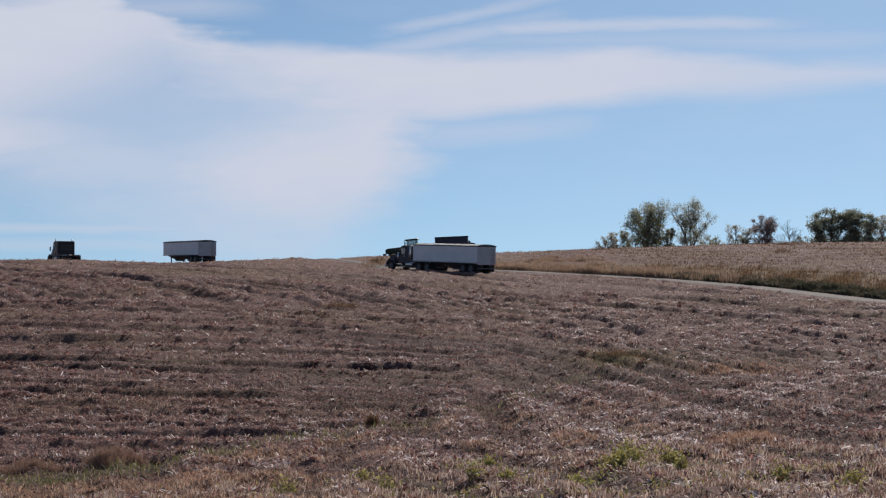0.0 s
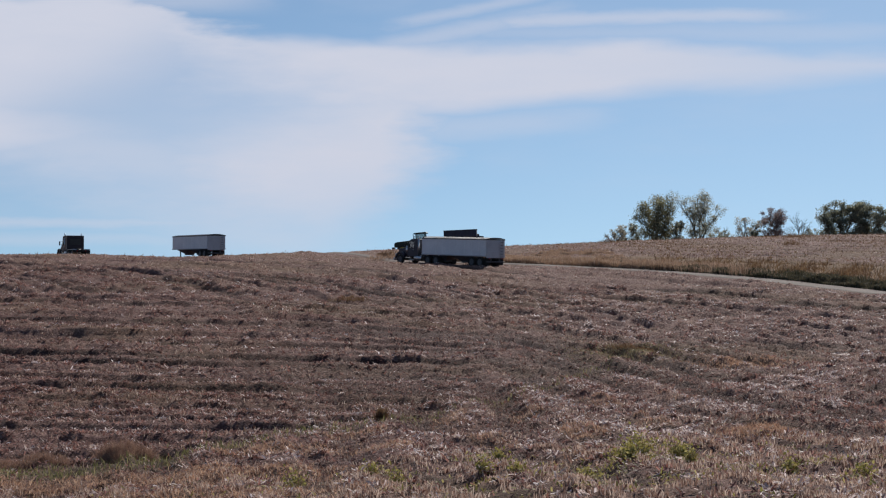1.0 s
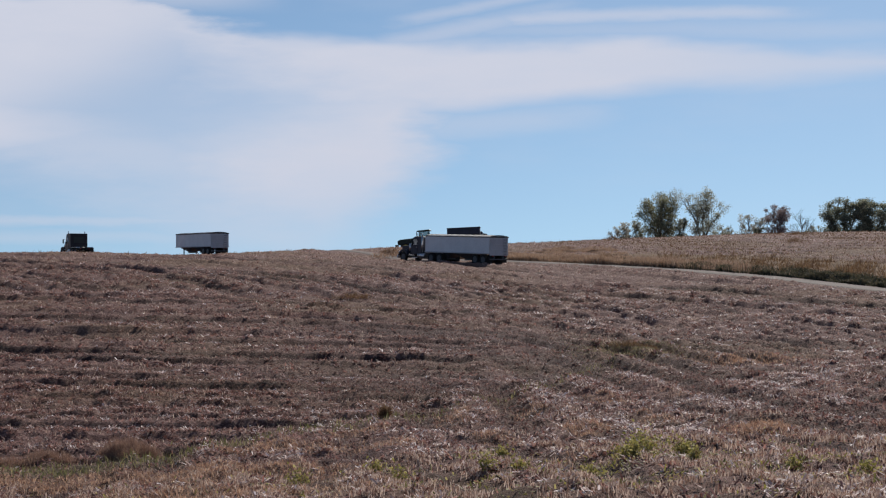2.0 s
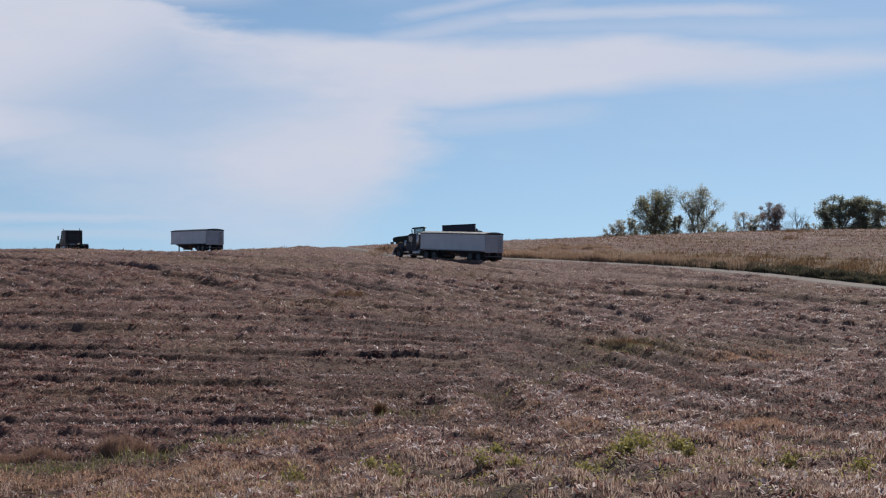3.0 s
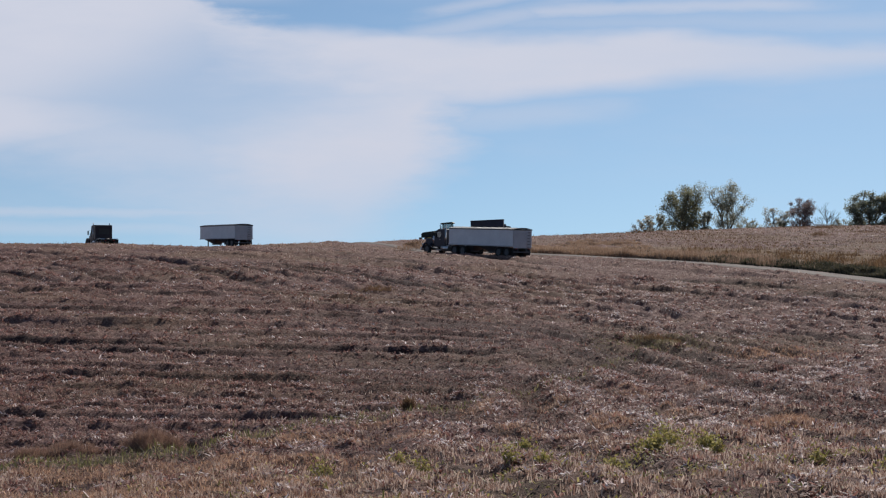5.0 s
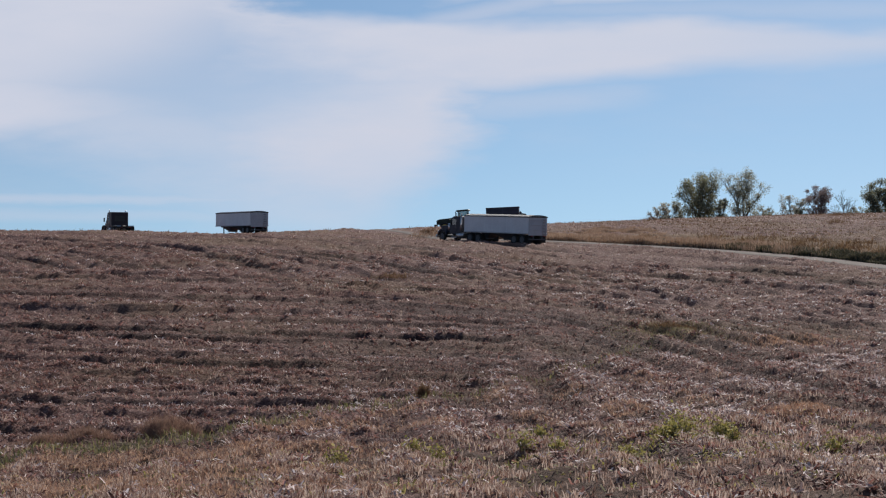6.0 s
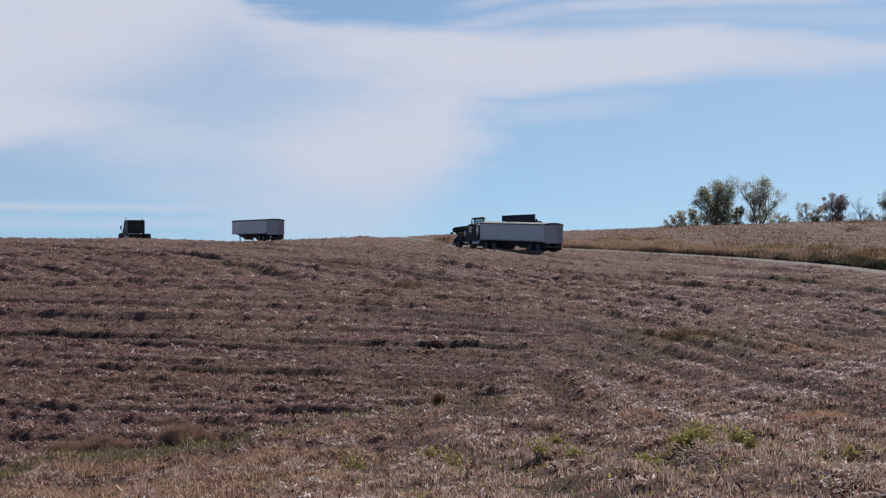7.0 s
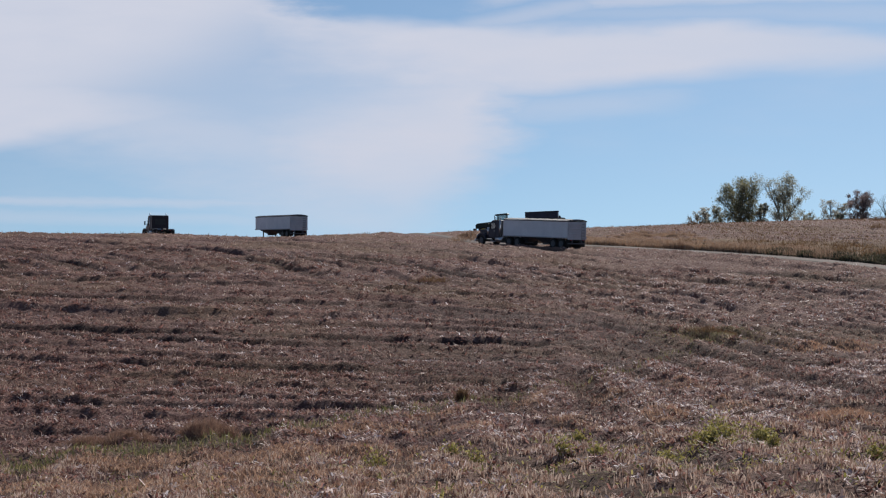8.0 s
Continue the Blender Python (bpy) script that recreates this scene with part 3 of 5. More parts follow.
# ---- stubble, litter and grass ----
def blades(name, x, y, h, w, lean, material, label, category, flat=False, lift=0.0, seed=0):
    """Many thin blades in one mesh: each a tapered strip of two quads that bends over (or lies flat)."""
    r = np.random.RandomState(seed)
    n = len(x)
    base = np.stack([x, y, land("z", x, y) - 0.02 + lift], 1)
    az, la = r.uniform(0, 6.28, n), r.uniform(0, 6.28, n)
    side = np.stack([np.cos(az), np.sin(az), np.zeros(n)], 1) * (w / 2)[:, None]
    dirn = np.stack([np.cos(la), np.sin(la), np.zeros(n)], 1)
    up = np.array([0, 0, 1.0])
    if flat:
        tip = base + dirn * h[:, None] + up * (r.uniform(0.0, 1.0, n) ** 2 * lean * h)[:, None]
        side = np.stack([-np.sin(la), np.cos(la), r.uniform(-0.6, 0.6, n)], 1) * (w / 2)[:, None]
        base = base + up * r.uniform(0.01, 0.07, n)[:, None]
        tip = tip + up * 0.045
        rings = [(base, 0.7), (tip, 0.6)]
    else:
        bend = lean * r.uniform(0.2, 1.0, n)
        mid = base + up * (h * 0.55)[:, None] + dirn * (h * bend * 0.30)[:, None]
        tip = base + up * (h * (1 - 0.25 * bend))[:, None] + dirn * (h * bend)[:, None]
        rings = [(base, 1.0), (mid, 0.85), (tip, 0.25)]
    k = len(rings)
    v = np.empty((n, 2 * k, 3))
    for j, (c, s) in enumerate(rings):
        v[:, 2 * j], v[:, 2 * j + 1] = c - side * s, c + side * s
    quads = [[2 * j, 2 * j + 1, 2 * j + 3, 2 * j + 2] for j in range(k - 1)]
    f = (np.arange(n)[:, None, None] * 2 * k + np.array(quads)[None]).reshape(-1, 4)
    me = bpy.data.meshes.new(name)
    me.vertices.add(n * 2 * k)
    me.vertices.foreach_set("co", v.ravel())
    me.loops.add(f.size)
    me.loops.foreach_set("vertex_index", f.ravel())
    me.polygons.add(len(f))
    me.polygons.foreach_set("loop_start", np.arange(0, f.size, 4))
    me.update(calc_edges=True)
    me.materials.append(material)
    return tagged(new(name, me), label, category, kind="stuff")


def scatter(n, y0, y1, seed, spread=0.36, margin=3.0, power=1.0):
    """Points on the land ahead, in a wedge that widens with distance."""
    r = np.random.RandomState(seed)
    y = np.sqrt(r.uniform(y0 ** 2, y1 ** 2, int(n))) if power == 1 else y0 + (y1 - y0) * r.uniform(0, 1, int(n)) ** power
    x = r.uniform(-1, 1, int(n)) * (y * spread + margin)
    return x, y, r


def keep(p, r, *arrays):
    m = r.uniform(0, 1, len(p)) < p
    return [a[m] for a in arrays]


def clear_of_road(x, y):
    return np.abs(road_gap(x, y)) > 2.3


def gather(x, y, r, share, each, spread):
    """Draws a share of the points together into small heaps."""
    n = len(x)
    pull = r.uniform(0, 1, n) < share
    heap = (r.randint(0, n, n) // each) * each
    near = spread * (0.6 + np.clip(y[heap], 15, 160) / 60)
    return np.where(pull, x[heap] + r.normal(0, 1, n) * near, x), np.where(pull, y[heap] + r.normal(0, 1, n) * near, y)


def build_stubble():
    for n, y0, y1, hh, ww, sd in ((190000, 18, 34, 0.12, 0.020, 30), (45000, 30, 62, 0.13, 0.024, 31), (70000, 62, 130, 0.14, 0.035, 32), (50000, 130, 230, 0.16, 0.06, 33)):
        x, y, r = scatter(n, y0, y1, sd)
        # drilled in rows
        period = 0.76 if y0 < 100 else 1.5
        m = level_rows(x, y)
        y = y - m * ((pass_level(x, y) / period) % 1 - 0.5) * period * 0.65
        x = x - (1 - m) * ((pass_climb(x, y) / period) % 1 - 0.5) * period * 0.65
        p = np.clip(1 - 1.1 * land("furrow", x, y), 0.05, 1) * (1 - 0.85 * land("sward", x, y)) * (1 - land("thatch", x, y)) * (0.55 + 0.45 * smooth(-0.6, 0.6, wob(x, y, 6, 41)))
        p = p * clear_of_road(x, y) * (0.2 + 0.8 * land("row", x, y)) * (0.35 + 0.8 * smooth(0.36, 0.62, land("lumps", x, y))) * (0.2 + 0.4 * smooth(34, 26, y) + 0.8 * smooth(0.25, 0.65, land("residue", x, y))) * (1 - 0.7 * land("tawny", x, y) * (y < 62))
        x, y = keep(p, r, x, y)
        # most stalks gather in tufts
        pull = r.uniform(0, 1, len(x)) < 0.7
        tuft = (r.randint(0, len(x), len(x)) // 9) * 9
        cx, cy = x[tuft] + r.normal(0, 0.09, len(x)) * (1 + y0 / 60), y[tuft] + r.normal(0, 0.09, len(x)) * (1 + y0 / 60)
        x, y = np.where(pull, cx, x), np.where(pull, cy, y)
        h = hh * r.uniform(0.45, 1.35, len(x))
        w = ww * r.uniform(0.6, 1.3, len(x))
        blades("crop_stubble", x, y, h, w, 0.45, M_STALK, "short cut brown crop stubble standing in rows", "stubble", seed=sd)
    for n, y0, y1, hh, ww, up, sd in ((420000, 18, 62, 0.10, 0.040, 0.9, 51), (330000, 62, 130, 0.15, 0.065, 0.8, 52), (300000, 130, 300, 0.17, 0.085, 0.7, 53)):
        x, y, r = scatter(n, y0, y1, sd)
        patchy = wob(x, y, 4.5, 55) + 0.4 * wob(x, y, 14, 56)
        bare = (1 - land("thatch", x, y)) * (1 - 0.95 * land("sward", x, y)) * clear_of_road(x, y) * (1 - 0.85 * land("furrow", x, y)) * (1 - 0.65 * land("tawny", x, y) * (y < 62))
        cover = land("residue", x, y)
        row = land("row", x, y) if y0 < 130 else land("row", x, y) * smooth(-0.4, 0.5, wob(x * 0.1, y, 7, 58))
        heap = smooth(0.30, 0.72, cover) * (0.12 + 0.88 * smooth(0.38, 0.6, land("lumps", x, y)))
        p = (0.35 + 0.65 * smooth(-0.6, 0.7, patchy)) * bare * (0.3 + 0.7 * row) * (0.18 + 1.05 * heap)
        bx, by = keep(p, r, x, y)
        if y0 < 130:
            bx, by = gather(bx, by, r, 0.75, 14, 0.06)
        h, w = hh * r.uniform(0.35, 1.4, len(bx)), ww * r.uniform(0.4, 1.4, len(bx))
        blades("crop_litter", bx, by, h, w, up, M_LITTER, "brown chopped crop litter covering the field", "crop litter", flat=True, seed=sd)
        if y0 < 130:
            p = 0.42 * smooth(0.75, 0.25, cover) * smooth(26, 34, y) * (1 - land("thatch", x, y)) * (1 - land("sward", x, y)) * clear_of_road(x, y)
            bx, by = keep(p, r, x, y)
            h, w = 0.8 * hh * r.uniform(0.35, 1.3, len(bx)), ww * r.uniform(0.4, 1.2, len(bx))
            blades("dark_litter", bx, by, h, w, up, M_DARK, "dark rotted crop litter on the barer soil", "crop litter", flat=True, seed=sd + 5)
        p = (0.085 + 0.34 * smooth(-14, 16, x) * smooth(-0.8, 0.8, wob(x, y, 7, 57))) * bare * (0.3 + 0.7 * row) * (0.06 + 1.2 * heap) * (1.0 if y0 < 60 else 0.8 if y0 < 100 else 0.55)
        bx, by = keep(p, r, x, y)
        if y0 < 130:
            bx, by = gather(bx, by, r, 0.8, 11, 0.05)
        h, w = hh * r.uniform(0.3, 1.3, len(bx)), ww * r.uniform(0.5, 1.3, len(bx))
        blades("husk_litter", bx, by, h, w, up, M_PALE, "pale dry husks and leaves scattered on the field", "crop litter", flat=True, lift=0.03, seed=sd + 9)


build_stubble()


def patch(name, cx, cy, sx, sy, n, h, w, material, label, category, seed, lean=0.5, turn=0.0):
    """A patch of blades, thickest in its middle."""
    r = np.random.RandomState(seed)
    a, b = r.normal(0, 0.5, n) * sx, r.normal(0, 0.5, n) * sy
    x, y = cx + a * math.cos(turn) - b * math.sin(turn), cy + a * math.sin(turn) + b * math.cos(turn)
    fall = np.exp(-((a / sx) ** 2 + (b / sy) ** 2))
    hh = h * (0.35 + 0.75 * fall) * r.uniform(0.6, 1.2, n)
    return blades(name, x, y, hh, w * r.uniform(0.6, 1.3, n), lean, material, label, category, seed=seed)


def along_road(n, r0, r1, x0, x1, seed):
    """Points beside the road on its far side: x, y, distance from its middle."""
    r = np.random.RandomState(seed)
    p = ROAD_LINE[(ROAD_LINE[:, 0] > x0) & (ROAD_LINE[:, 0] < x1)]
    d = np.gradient(p, axis=0)
    seg = np.linalg.norm(np.diff(p, axis=0), axis=1)
    run = np.concatenate([[0], np.cumsum(seg)])
    s = r.uniform(0, run[-1], n)
    px, py = np.interp(s, run, p[:, 0]), np.interp(s, run, p[:, 1])
    dx, dy = np.interp(s, run, d[:, 0]), np.interp(s, run, d[:, 1])
    k = np.hypot(dx, dy)
    g = r0 + (r1 - r0) * r.uniform(0, 1, n) ** 1.3
    return px + dy / k * g, py - dx / k * g, g, r


def build_grasses():
    x, y, r = scatter(240000, 24, 80, 61)
    x, y = keep(land("sward", x, y), r, x, y)
    blades("waterway_grass", x, y, 0.19 * r.uniform(0.4, 1.4, len(x)), 0.024 * r.uniform(0.6, 1.4, len(x)), 0.7, M_GRASS, "short green grass along the shallow waterway", "grass", seed=61)
    # orange-brown grass and yellow-green weeds of the near bank
    x, y, r = scatter(420000, 20, 52, 64)
    p = land("tawny", x, y) * (0.06 + 0.6 * smooth(0, -5, x) + smooth(0.36, 0.60, land("lumps", x, y)) * (0.35 + 0.65 * smooth(0.3, 0.7, land("residue", x, y))))
    x, y = keep(p, r, x, y)
    blades("rust_grass", x, y, 0.13 * r.uniform(0.3, 1.3, len(x)), 0.020 * r.uniform(0.6, 1.4, len(x)), 1.3, M_TAWNY, "short orange-brown dry grass on the near bank", "grass", seed=64)
    x, y, r = scatter(120000, 20, 40, 66)
    p = smooth(0.0, 0.8, wob(x, y, 2.2, 67) + 0.5 * wob(x, y, 9, 68)) * smooth(34, 27, y) * (0.35 + 0.65 * smooth(21, 26, y)) * (0.25 + 0.75 * smooth(-6, 0, x))
    x, y = keep(np.clip(p * 0.34, 0, 1), r, x, y)
    blades("low_weeds", x, y, 0.06 * r.uniform(0.5, 1.5, len(x)), 0.036 * r.uniform(0.6, 1.4, len(x)), 1.2, M_WEED, "low yellow-green weeds among the stubble", "weeds", flat=True, lift=0.05, seed=66)
    patch("olive_grass", 8.6, 76.5, 3.2, 4.0, 3800, 0.16, 0.04, M_OLIVE, "olive-green grass patch in the harvested field", "grass", 81, 0.9)
    patch("tawny_grass", 13.2, 70.5, 2.6, 3.0, 2000, 0.16, 0.04, M_TAWNY, "tawny dry grass patch in the harvested field", "grass", 82, 0.9)
    patch("tawny_grass", 6.9, 34.5, 1.0, 1.6, 2200, 0.2, 0.02, M_TAWNY, "tawny dry grass patch among the stubble", "grass", 83, 1.0)
    # tall dry grass beyond the road, a green bank further down it, dead weeds above that
    x, y, g, r = along_road(200000, 1.6, 36, -8, 33, 62)
    p = smooth(-8, -5, x) * (1 - smooth(25, 32, x)) * (1 - 0.8 * smooth(18, 25, x) * smooth(5.5, 3.5, g)) * np.where(g < 7, 1, 0.7 * smooth(-0.3, 0.5, wob(x, y, 6, 60))) * np.where(x < 20, 1, smooth(15, 9, g))
    x, y, g = keep(p, r, x, y, g)
    tall = (0.40 + 0.65 * smooth(9, 3, g)) * (0.85 + 0.25 * wob(x, y, 5, 63)) * (0.75 + 0.25 * smooth(8, 16, x))
    blades("dry_grass", x, y, np.clip(tall, 0.2, 1.4) * r.uniform(0.45, 1.1, len(x)), 0.034 * r.uniform(0.5, 1.4, len(x)), 0.55, M_DRY, "tall tan dry grass along the farm track", "dry grass", seed=62)
    x, y, g, r = along_road(52000, 1.7, 7.5, 14, 62, 71)
    x, y, g = keep(smooth(15, 23, x) * smooth(7.5, 4.5, g) * (0.35 + 0.65 * smooth(20, 30, x)), r, x, y, g)
    lump = 0.7 + 0.45 * wob(x, y, 3.5, 72)
    blades("roadside_grass", x, y, np.clip(0.6 * lump, 0.15, 1.1) * r.uniform(0.4, 1.1, len(x)), 0.09 * r.uniform(0.5, 1.4, len(x)), 1.0, M_BANK, "dark green rank grass on the track's bank", "grass", seed=71)
    x, y, g, r = along_road(50000, 4.5, 24, 14, 66, 73)
    x, y, g = keep(smooth(14, 28, x) * smooth(4.5, 7.0, g) * smooth(24.0, 11.0, g) * (0.25 + 0.75 * smooth(-0.2, 0.6, wob(x, y, 8, 75))), r, x, y, g)
    blades("rust_weeds", x, y, 0.5 * r.uniform(0.3, 1.2, len(x)), 0.06 * r.uniform(0.5, 1.4, len(x)), 0.7, M_RUST, "rust-brown dead weeds above the green bank", "weeds", seed=73)
    x, y, r = scatter(190000, 160, 275, 78, 0.34)
    p = (road_gap(x, y) > 9) * (road_gap(x, y) < 1e8) * smooth(6, 18, x) * (0.15 + 0.85 * smooth(-0.3, 0.7, wob(x * 0.3, y, 9, 79)))
    x, y = keep(p * 0.6, r, x, y)
    blades("hill_weeds", x, y, 0.24 * r.uniform(0.3, 1.3, len(x)), 0.07 * r.uniform(0.5, 1.4, len(x)), 0.8, M_RUST, "low rust-brown weeds over the further hillside", "weeds", seed=78)
    # ragged weeds along the skyline
    x, y, r = scatter(60000, 175, 290, 76, 0.36)
    top = smooth(16, 6, np.abs(y - 183 - 0.9 * np.clip(x + 40, 0, 90)))
    p = top * smooth(0.1, 0.9, wob(x, y, 7, 77)) * (np.abs(road_gap(x, y)) > 2.5)
    x, y = keep(p * 0.5, r, x, y)
    blades("brow_weeds", x, y, 0.38 * r.uniform(0.3, 1.3, len(x)), 0.06 * r.uniform(0.5, 1.4, len(x)), 0.7, M_RUST, "ragged brown weeds along the hill's brow", "weeds", seed=76)


build_grasses()


# ---- building helpers ----
def part(name, bm, material, parent, label=""):
    """Links a bmesh as one mesh object under a thing or a part."""
    me = bpy.data.meshes.new(name)
    bmesh.ops.recalc_face_normals(bm, faces=bm.faces)
    bm.to_mesh(me)
    bm.free()
    me.materials.append(material)
    ob = new(name, me)
    ob.parent = parent
    if label:
        tagged(ob, label)
    return ob


def thing(name, label, category, group=""):
    return tagged(new(name), label, category, group)


def box(x0, x1, y0, y1, z0, z1, bevel=0.03, bm=None):
    bm = bm or bmesh.new()
    r = bmesh.ops.create_cube(bm, size=1)
    vs = r["verts"]
    for v in vs:
        v.co = Vector((x0 + (v.co.x + 0.5) * (x1 - x0), y0 + (v.co.y + 0.5) * (y1 - y0), z0 + (v.co.z + 0.5) * (z1 - z0)))
    if bevel:
        es = list({e for v in vs for e in v.link_edges})
        bmesh.ops.bevel(bm, geom=es, offset=bevel, segments=2, affect="EDGES", profile=0.6)
    return bm


def profile(points, y0, y1, bevel=0.03, bm=None):
    """A side outline in x and z, extruded across from y0 to y1."""
    bm = bm or bmesh.new()
    a = [bm.verts.new((x, y0, z)) for x, z in points]
    b = [bm.verts.new((x, y1, z)) for x, z in points]
    fs = [bm.faces.new(a), bm.faces.new(b[::-1])]
    for i in range(len(a)):
        j = (i + 1) % len(a)
        fs.append(bm.faces.new((a[i], b[i], b[j], a[j])))
    if bevel:
        bmesh.ops.bevel(bm, geom=list({e for f in fs for e in f.edges}), offset=bevel, segments=2, affect="EDGES", profile=0.6)
    return bm


def lathe(rings, x, z, y, sides=20, bm=None):
    """A turned form on an axle along y: rings of (offset across, radius)."""
    bm = bm or bmesh.new()
    loops = []
    for oy, r in rings:
        loops.append([bm.verts.new((x + r * math.cos(6.2832 * k / sides), y + oy, z + r * math.sin(6.2832 * k / sides))) for k in range(sides)])
    for a, b in zip(loops[:-1], loops[1:]):
        for k in range(sides):
            f = bm.faces.new((a[k], a[(k + 1) % sides], b[(k + 1) % sides], b[k]))
            f.smooth = True
    bm.faces.new(loops[0][::-1])
    bm.faces.new(loops[-1])
    return bm


def tube(p, q, r0, r1=None, sides=8, bm=None):
    bm = bm or bmesh.new()
    r1 = r0 if r1 is None else r1
    p, q = Vector(p), Vector(q)
    m = (q - p).to_track_quat("Z", "Y").to_matrix()
    a = [bm.verts.new(p + m @ Vector((r0 * math.cos(6.2832 * k / sides), r0 * math.sin(6.2832 * k / sides), 0))) for k in range(sides)]
    b = [bm.verts.new(q + m @ Vector((r1 * math.cos(6.2832 * k / sides), r1 * math.sin(6.2832 * k / sides), 0))) for k in range(sides)]
    for k in range(sides):
        f = bm.faces.new((a[k], a[(k + 1) % sides], b[(k + 1) % sides], b[k]))
        f.smooth = True
    bm.faces.new(a[::-1])
    bm.faces.new(b)
    return bm


def wheel(parent, x, y, radius, width, rim_material, out):
    """A wheel of tyre and dished rim; out: +1 or -1, the side that shows."""
    w = new("wheel")
    w.parent = parent
    h = width / 2
    part("tyre", lathe([(-h * 0.8, radius * 0.62), (-h, radius * 0.72), (-h, radius * 0.90), (-h * 0.82, radius), (h * 0.82, radius), (h, radius * 0.90), (h, radius * 0.72), (h * 0.8, radius * 0.62)], x, radius, y, 28), M_RUBBER, w)
    part("rim", lathe([(out * h * 0.86, radius * 0.63), (out * h * 0.95, radius * 0.58), (out * h * 0.45, radius * 0.5), (out * h * 0.40, radius * 0.26), (out * h * 0.9, radius * 0.2), (out * h * 0.95, radius * 0.08)], x, radius, y, 20), rim_material, w)
    return w


def settle(x, y, turn, reach_back, reach_ahead):
    """The pose of a vehicle on the land: heading turn degrees, pitched with the slope."""
    c, s = math.cos(radians(turn)), math.sin(radians(turn))
    za = float(height(x + c * reach_ahead, y + s * reach_ahead))
    zb = float(height(x - c * reach_back, y - s * reach_back))
    pitch = math.degrees(math.atan2(za - zb, reach_ahead + reach_back))
    z = zb + (za - zb) * reach_back / (reach_ahead + reach_back)
    return pose(x, y, z, 0, 0, turn) @ pose(0, 0, 0, 0, -pitch, 0)


# ---- grain trailer: origin under its tandem, front towards +x ----
def grain_trailer():
    t = thing("grain_trailer", "white hopper-bottom grain trailer with a pale roll tarp", "trailer", "grain trailers")
    x0, x1, w, zb, zt = -1.7, 8.5, 1.27, 1.20, 2.76
    for s in (-1, 1):
        side = part("side_panel", box(x0 + 0.06, x1 - 0.06, s * w - 0.03, s * w + 0.03, zb, zt, 0.012), M_WHITE, t)
        for k in range(1, 9):
            xx = x0 + (x1 - x0) * k / 9
            part("panel_seam", box(xx - 0.02, xx + 0.02, s * (w + 0.034) - 0.006, s * (w + 0.034) + 0.006, zb + 0.1, zt - 0.08, 0), M_WHITE, side)
        part("top_rail", box(x0, x1, s * (w + 0.02) - 0.05, s * (w + 0.02) + 0.05, zt, zt + 0.11, 0.02), M_RAIL, t, "dark top rail")
        part("bottom_rail", box(x0, x1, s * (w + 0.02) - 0.05, s * (w + 0.02) + 0.05, zb - 0.12, zb - 0.002, 0.02), M_REAR, t)
    part("front_panel", box(x1 - 0.05, x1, -w + 0.035, w - 0.035, zb, zt, 0.01), M_WHITE, t)
    rear = part("rear_panel", box(x0, x0 + 0.055, -w + 0.035, w - 0.035, 0.95, zt, 0.01), M_REAR, t, "grey rear panel")
    for z in (1.55, 2.05, 2.5):
        part("brace", box(x0 - 0.06, x0 - 0.002, -w + 0.1, w - 0.1, z - 0.04, z + 0.04, 0.015), M_REAR, rear)
    lad = new("ladder")
    lad.parent = t
    for y in (-0.95, -0.5):
        part("ladder_rail", tube((x0 - 0.13, y, 0.95), (x0 - 0.13, y, 2.7), 0.025), M_REAR, lad)
    for k in range(6):
        z = 1.05 + 0.3 * k
        part("rung", tube((x0 - 0.13, -0.95, z), (x0 - 0.13, -0.5, z), 0.02), M_STEEL, lad)
    # rolled tarp over bows
    bm = bmesh.new()
    rows = []
    for i in range(19):
        f = i / 18
        x = x0 + 0.02 + (x1 - x0 - 0.04) * f
        sag = 0.025 * math.cos(f * 18 * math.pi)
        rows.append([bm.verts.new((x, (w + 0.03) * u, zt + 0.115 + (0.13 + sag) * (1 - abs(u) ** 2.2))) for u in np.linspace(-1, 1, 13)])
    for a, b in zip(rows[:-1], rows[1:]):
        for j in range(12):
            bm.faces.new((a[j], a[j + 1], b[j + 1], b[j])).smooth = True
    bmesh.ops.solidify(bm, geom=list(bm.faces), thickness=0.012)
    part("tarp", bm, M_TARP, t, "pale arched roll tarp")
    for xe in (x0 - 0.01, x1 - 0.015):
        bm = bmesh.new()
        up = [(xe, (w + 0.03) * u, zt + 0.115 + 0.15 * (1 - abs(u) ** 2.2)) for u in np.linspace(-1, 1, 13)]
        a = [bm.verts.new(p) for p in up]
        b = [bm.verts.new((p[0] + 0.025, p[1], p[2])) for p in up]
        bm.faces.new(a), bm.faces.new(b[::-1])
        for i in range(13):
            bm.faces.new((a[i], a[(i + 1) % 13], b[(i + 1) % 13], b[i]))
        part("end_cap", bm, M_RAIL, t, "dark tarp end cap")
    # two hoppers; their dark colour puts in the shade under the body
    for cx in (2.55, 6.0):
        bm = bmesh.new()
        rings = [(1.70, 1.2, zb - 0.02), (0.45, 0.45, 0.52), (0.45, 0.45, 0.42)]
        lo = [[bm.verts.new((cx + sx * a, sy * b, z)) for sx, sy in ((-1, -1), (1, -1), (1, 1), (-1, 1))] for a, b, z in rings]
        for a, b in zip(lo[:-1], lo[1:]):
            for k in range(4):
                bm.faces.new((a[k], a[(k + 1) % 4], b[(k + 1) % 4], b[k]))
        bm.faces.new(lo[0]), bm.faces.new(lo[-1][::-1])
        hop = part("hopper", bm, M_RAIL, t, "sloped hopper coloured dark for the shade under the trailer")
        part("trap_door", box(cx - 0.5, cx + 0.5, -0.5, 0.5, 0.36, 0.415, 0.01), M_STEEL, hop)
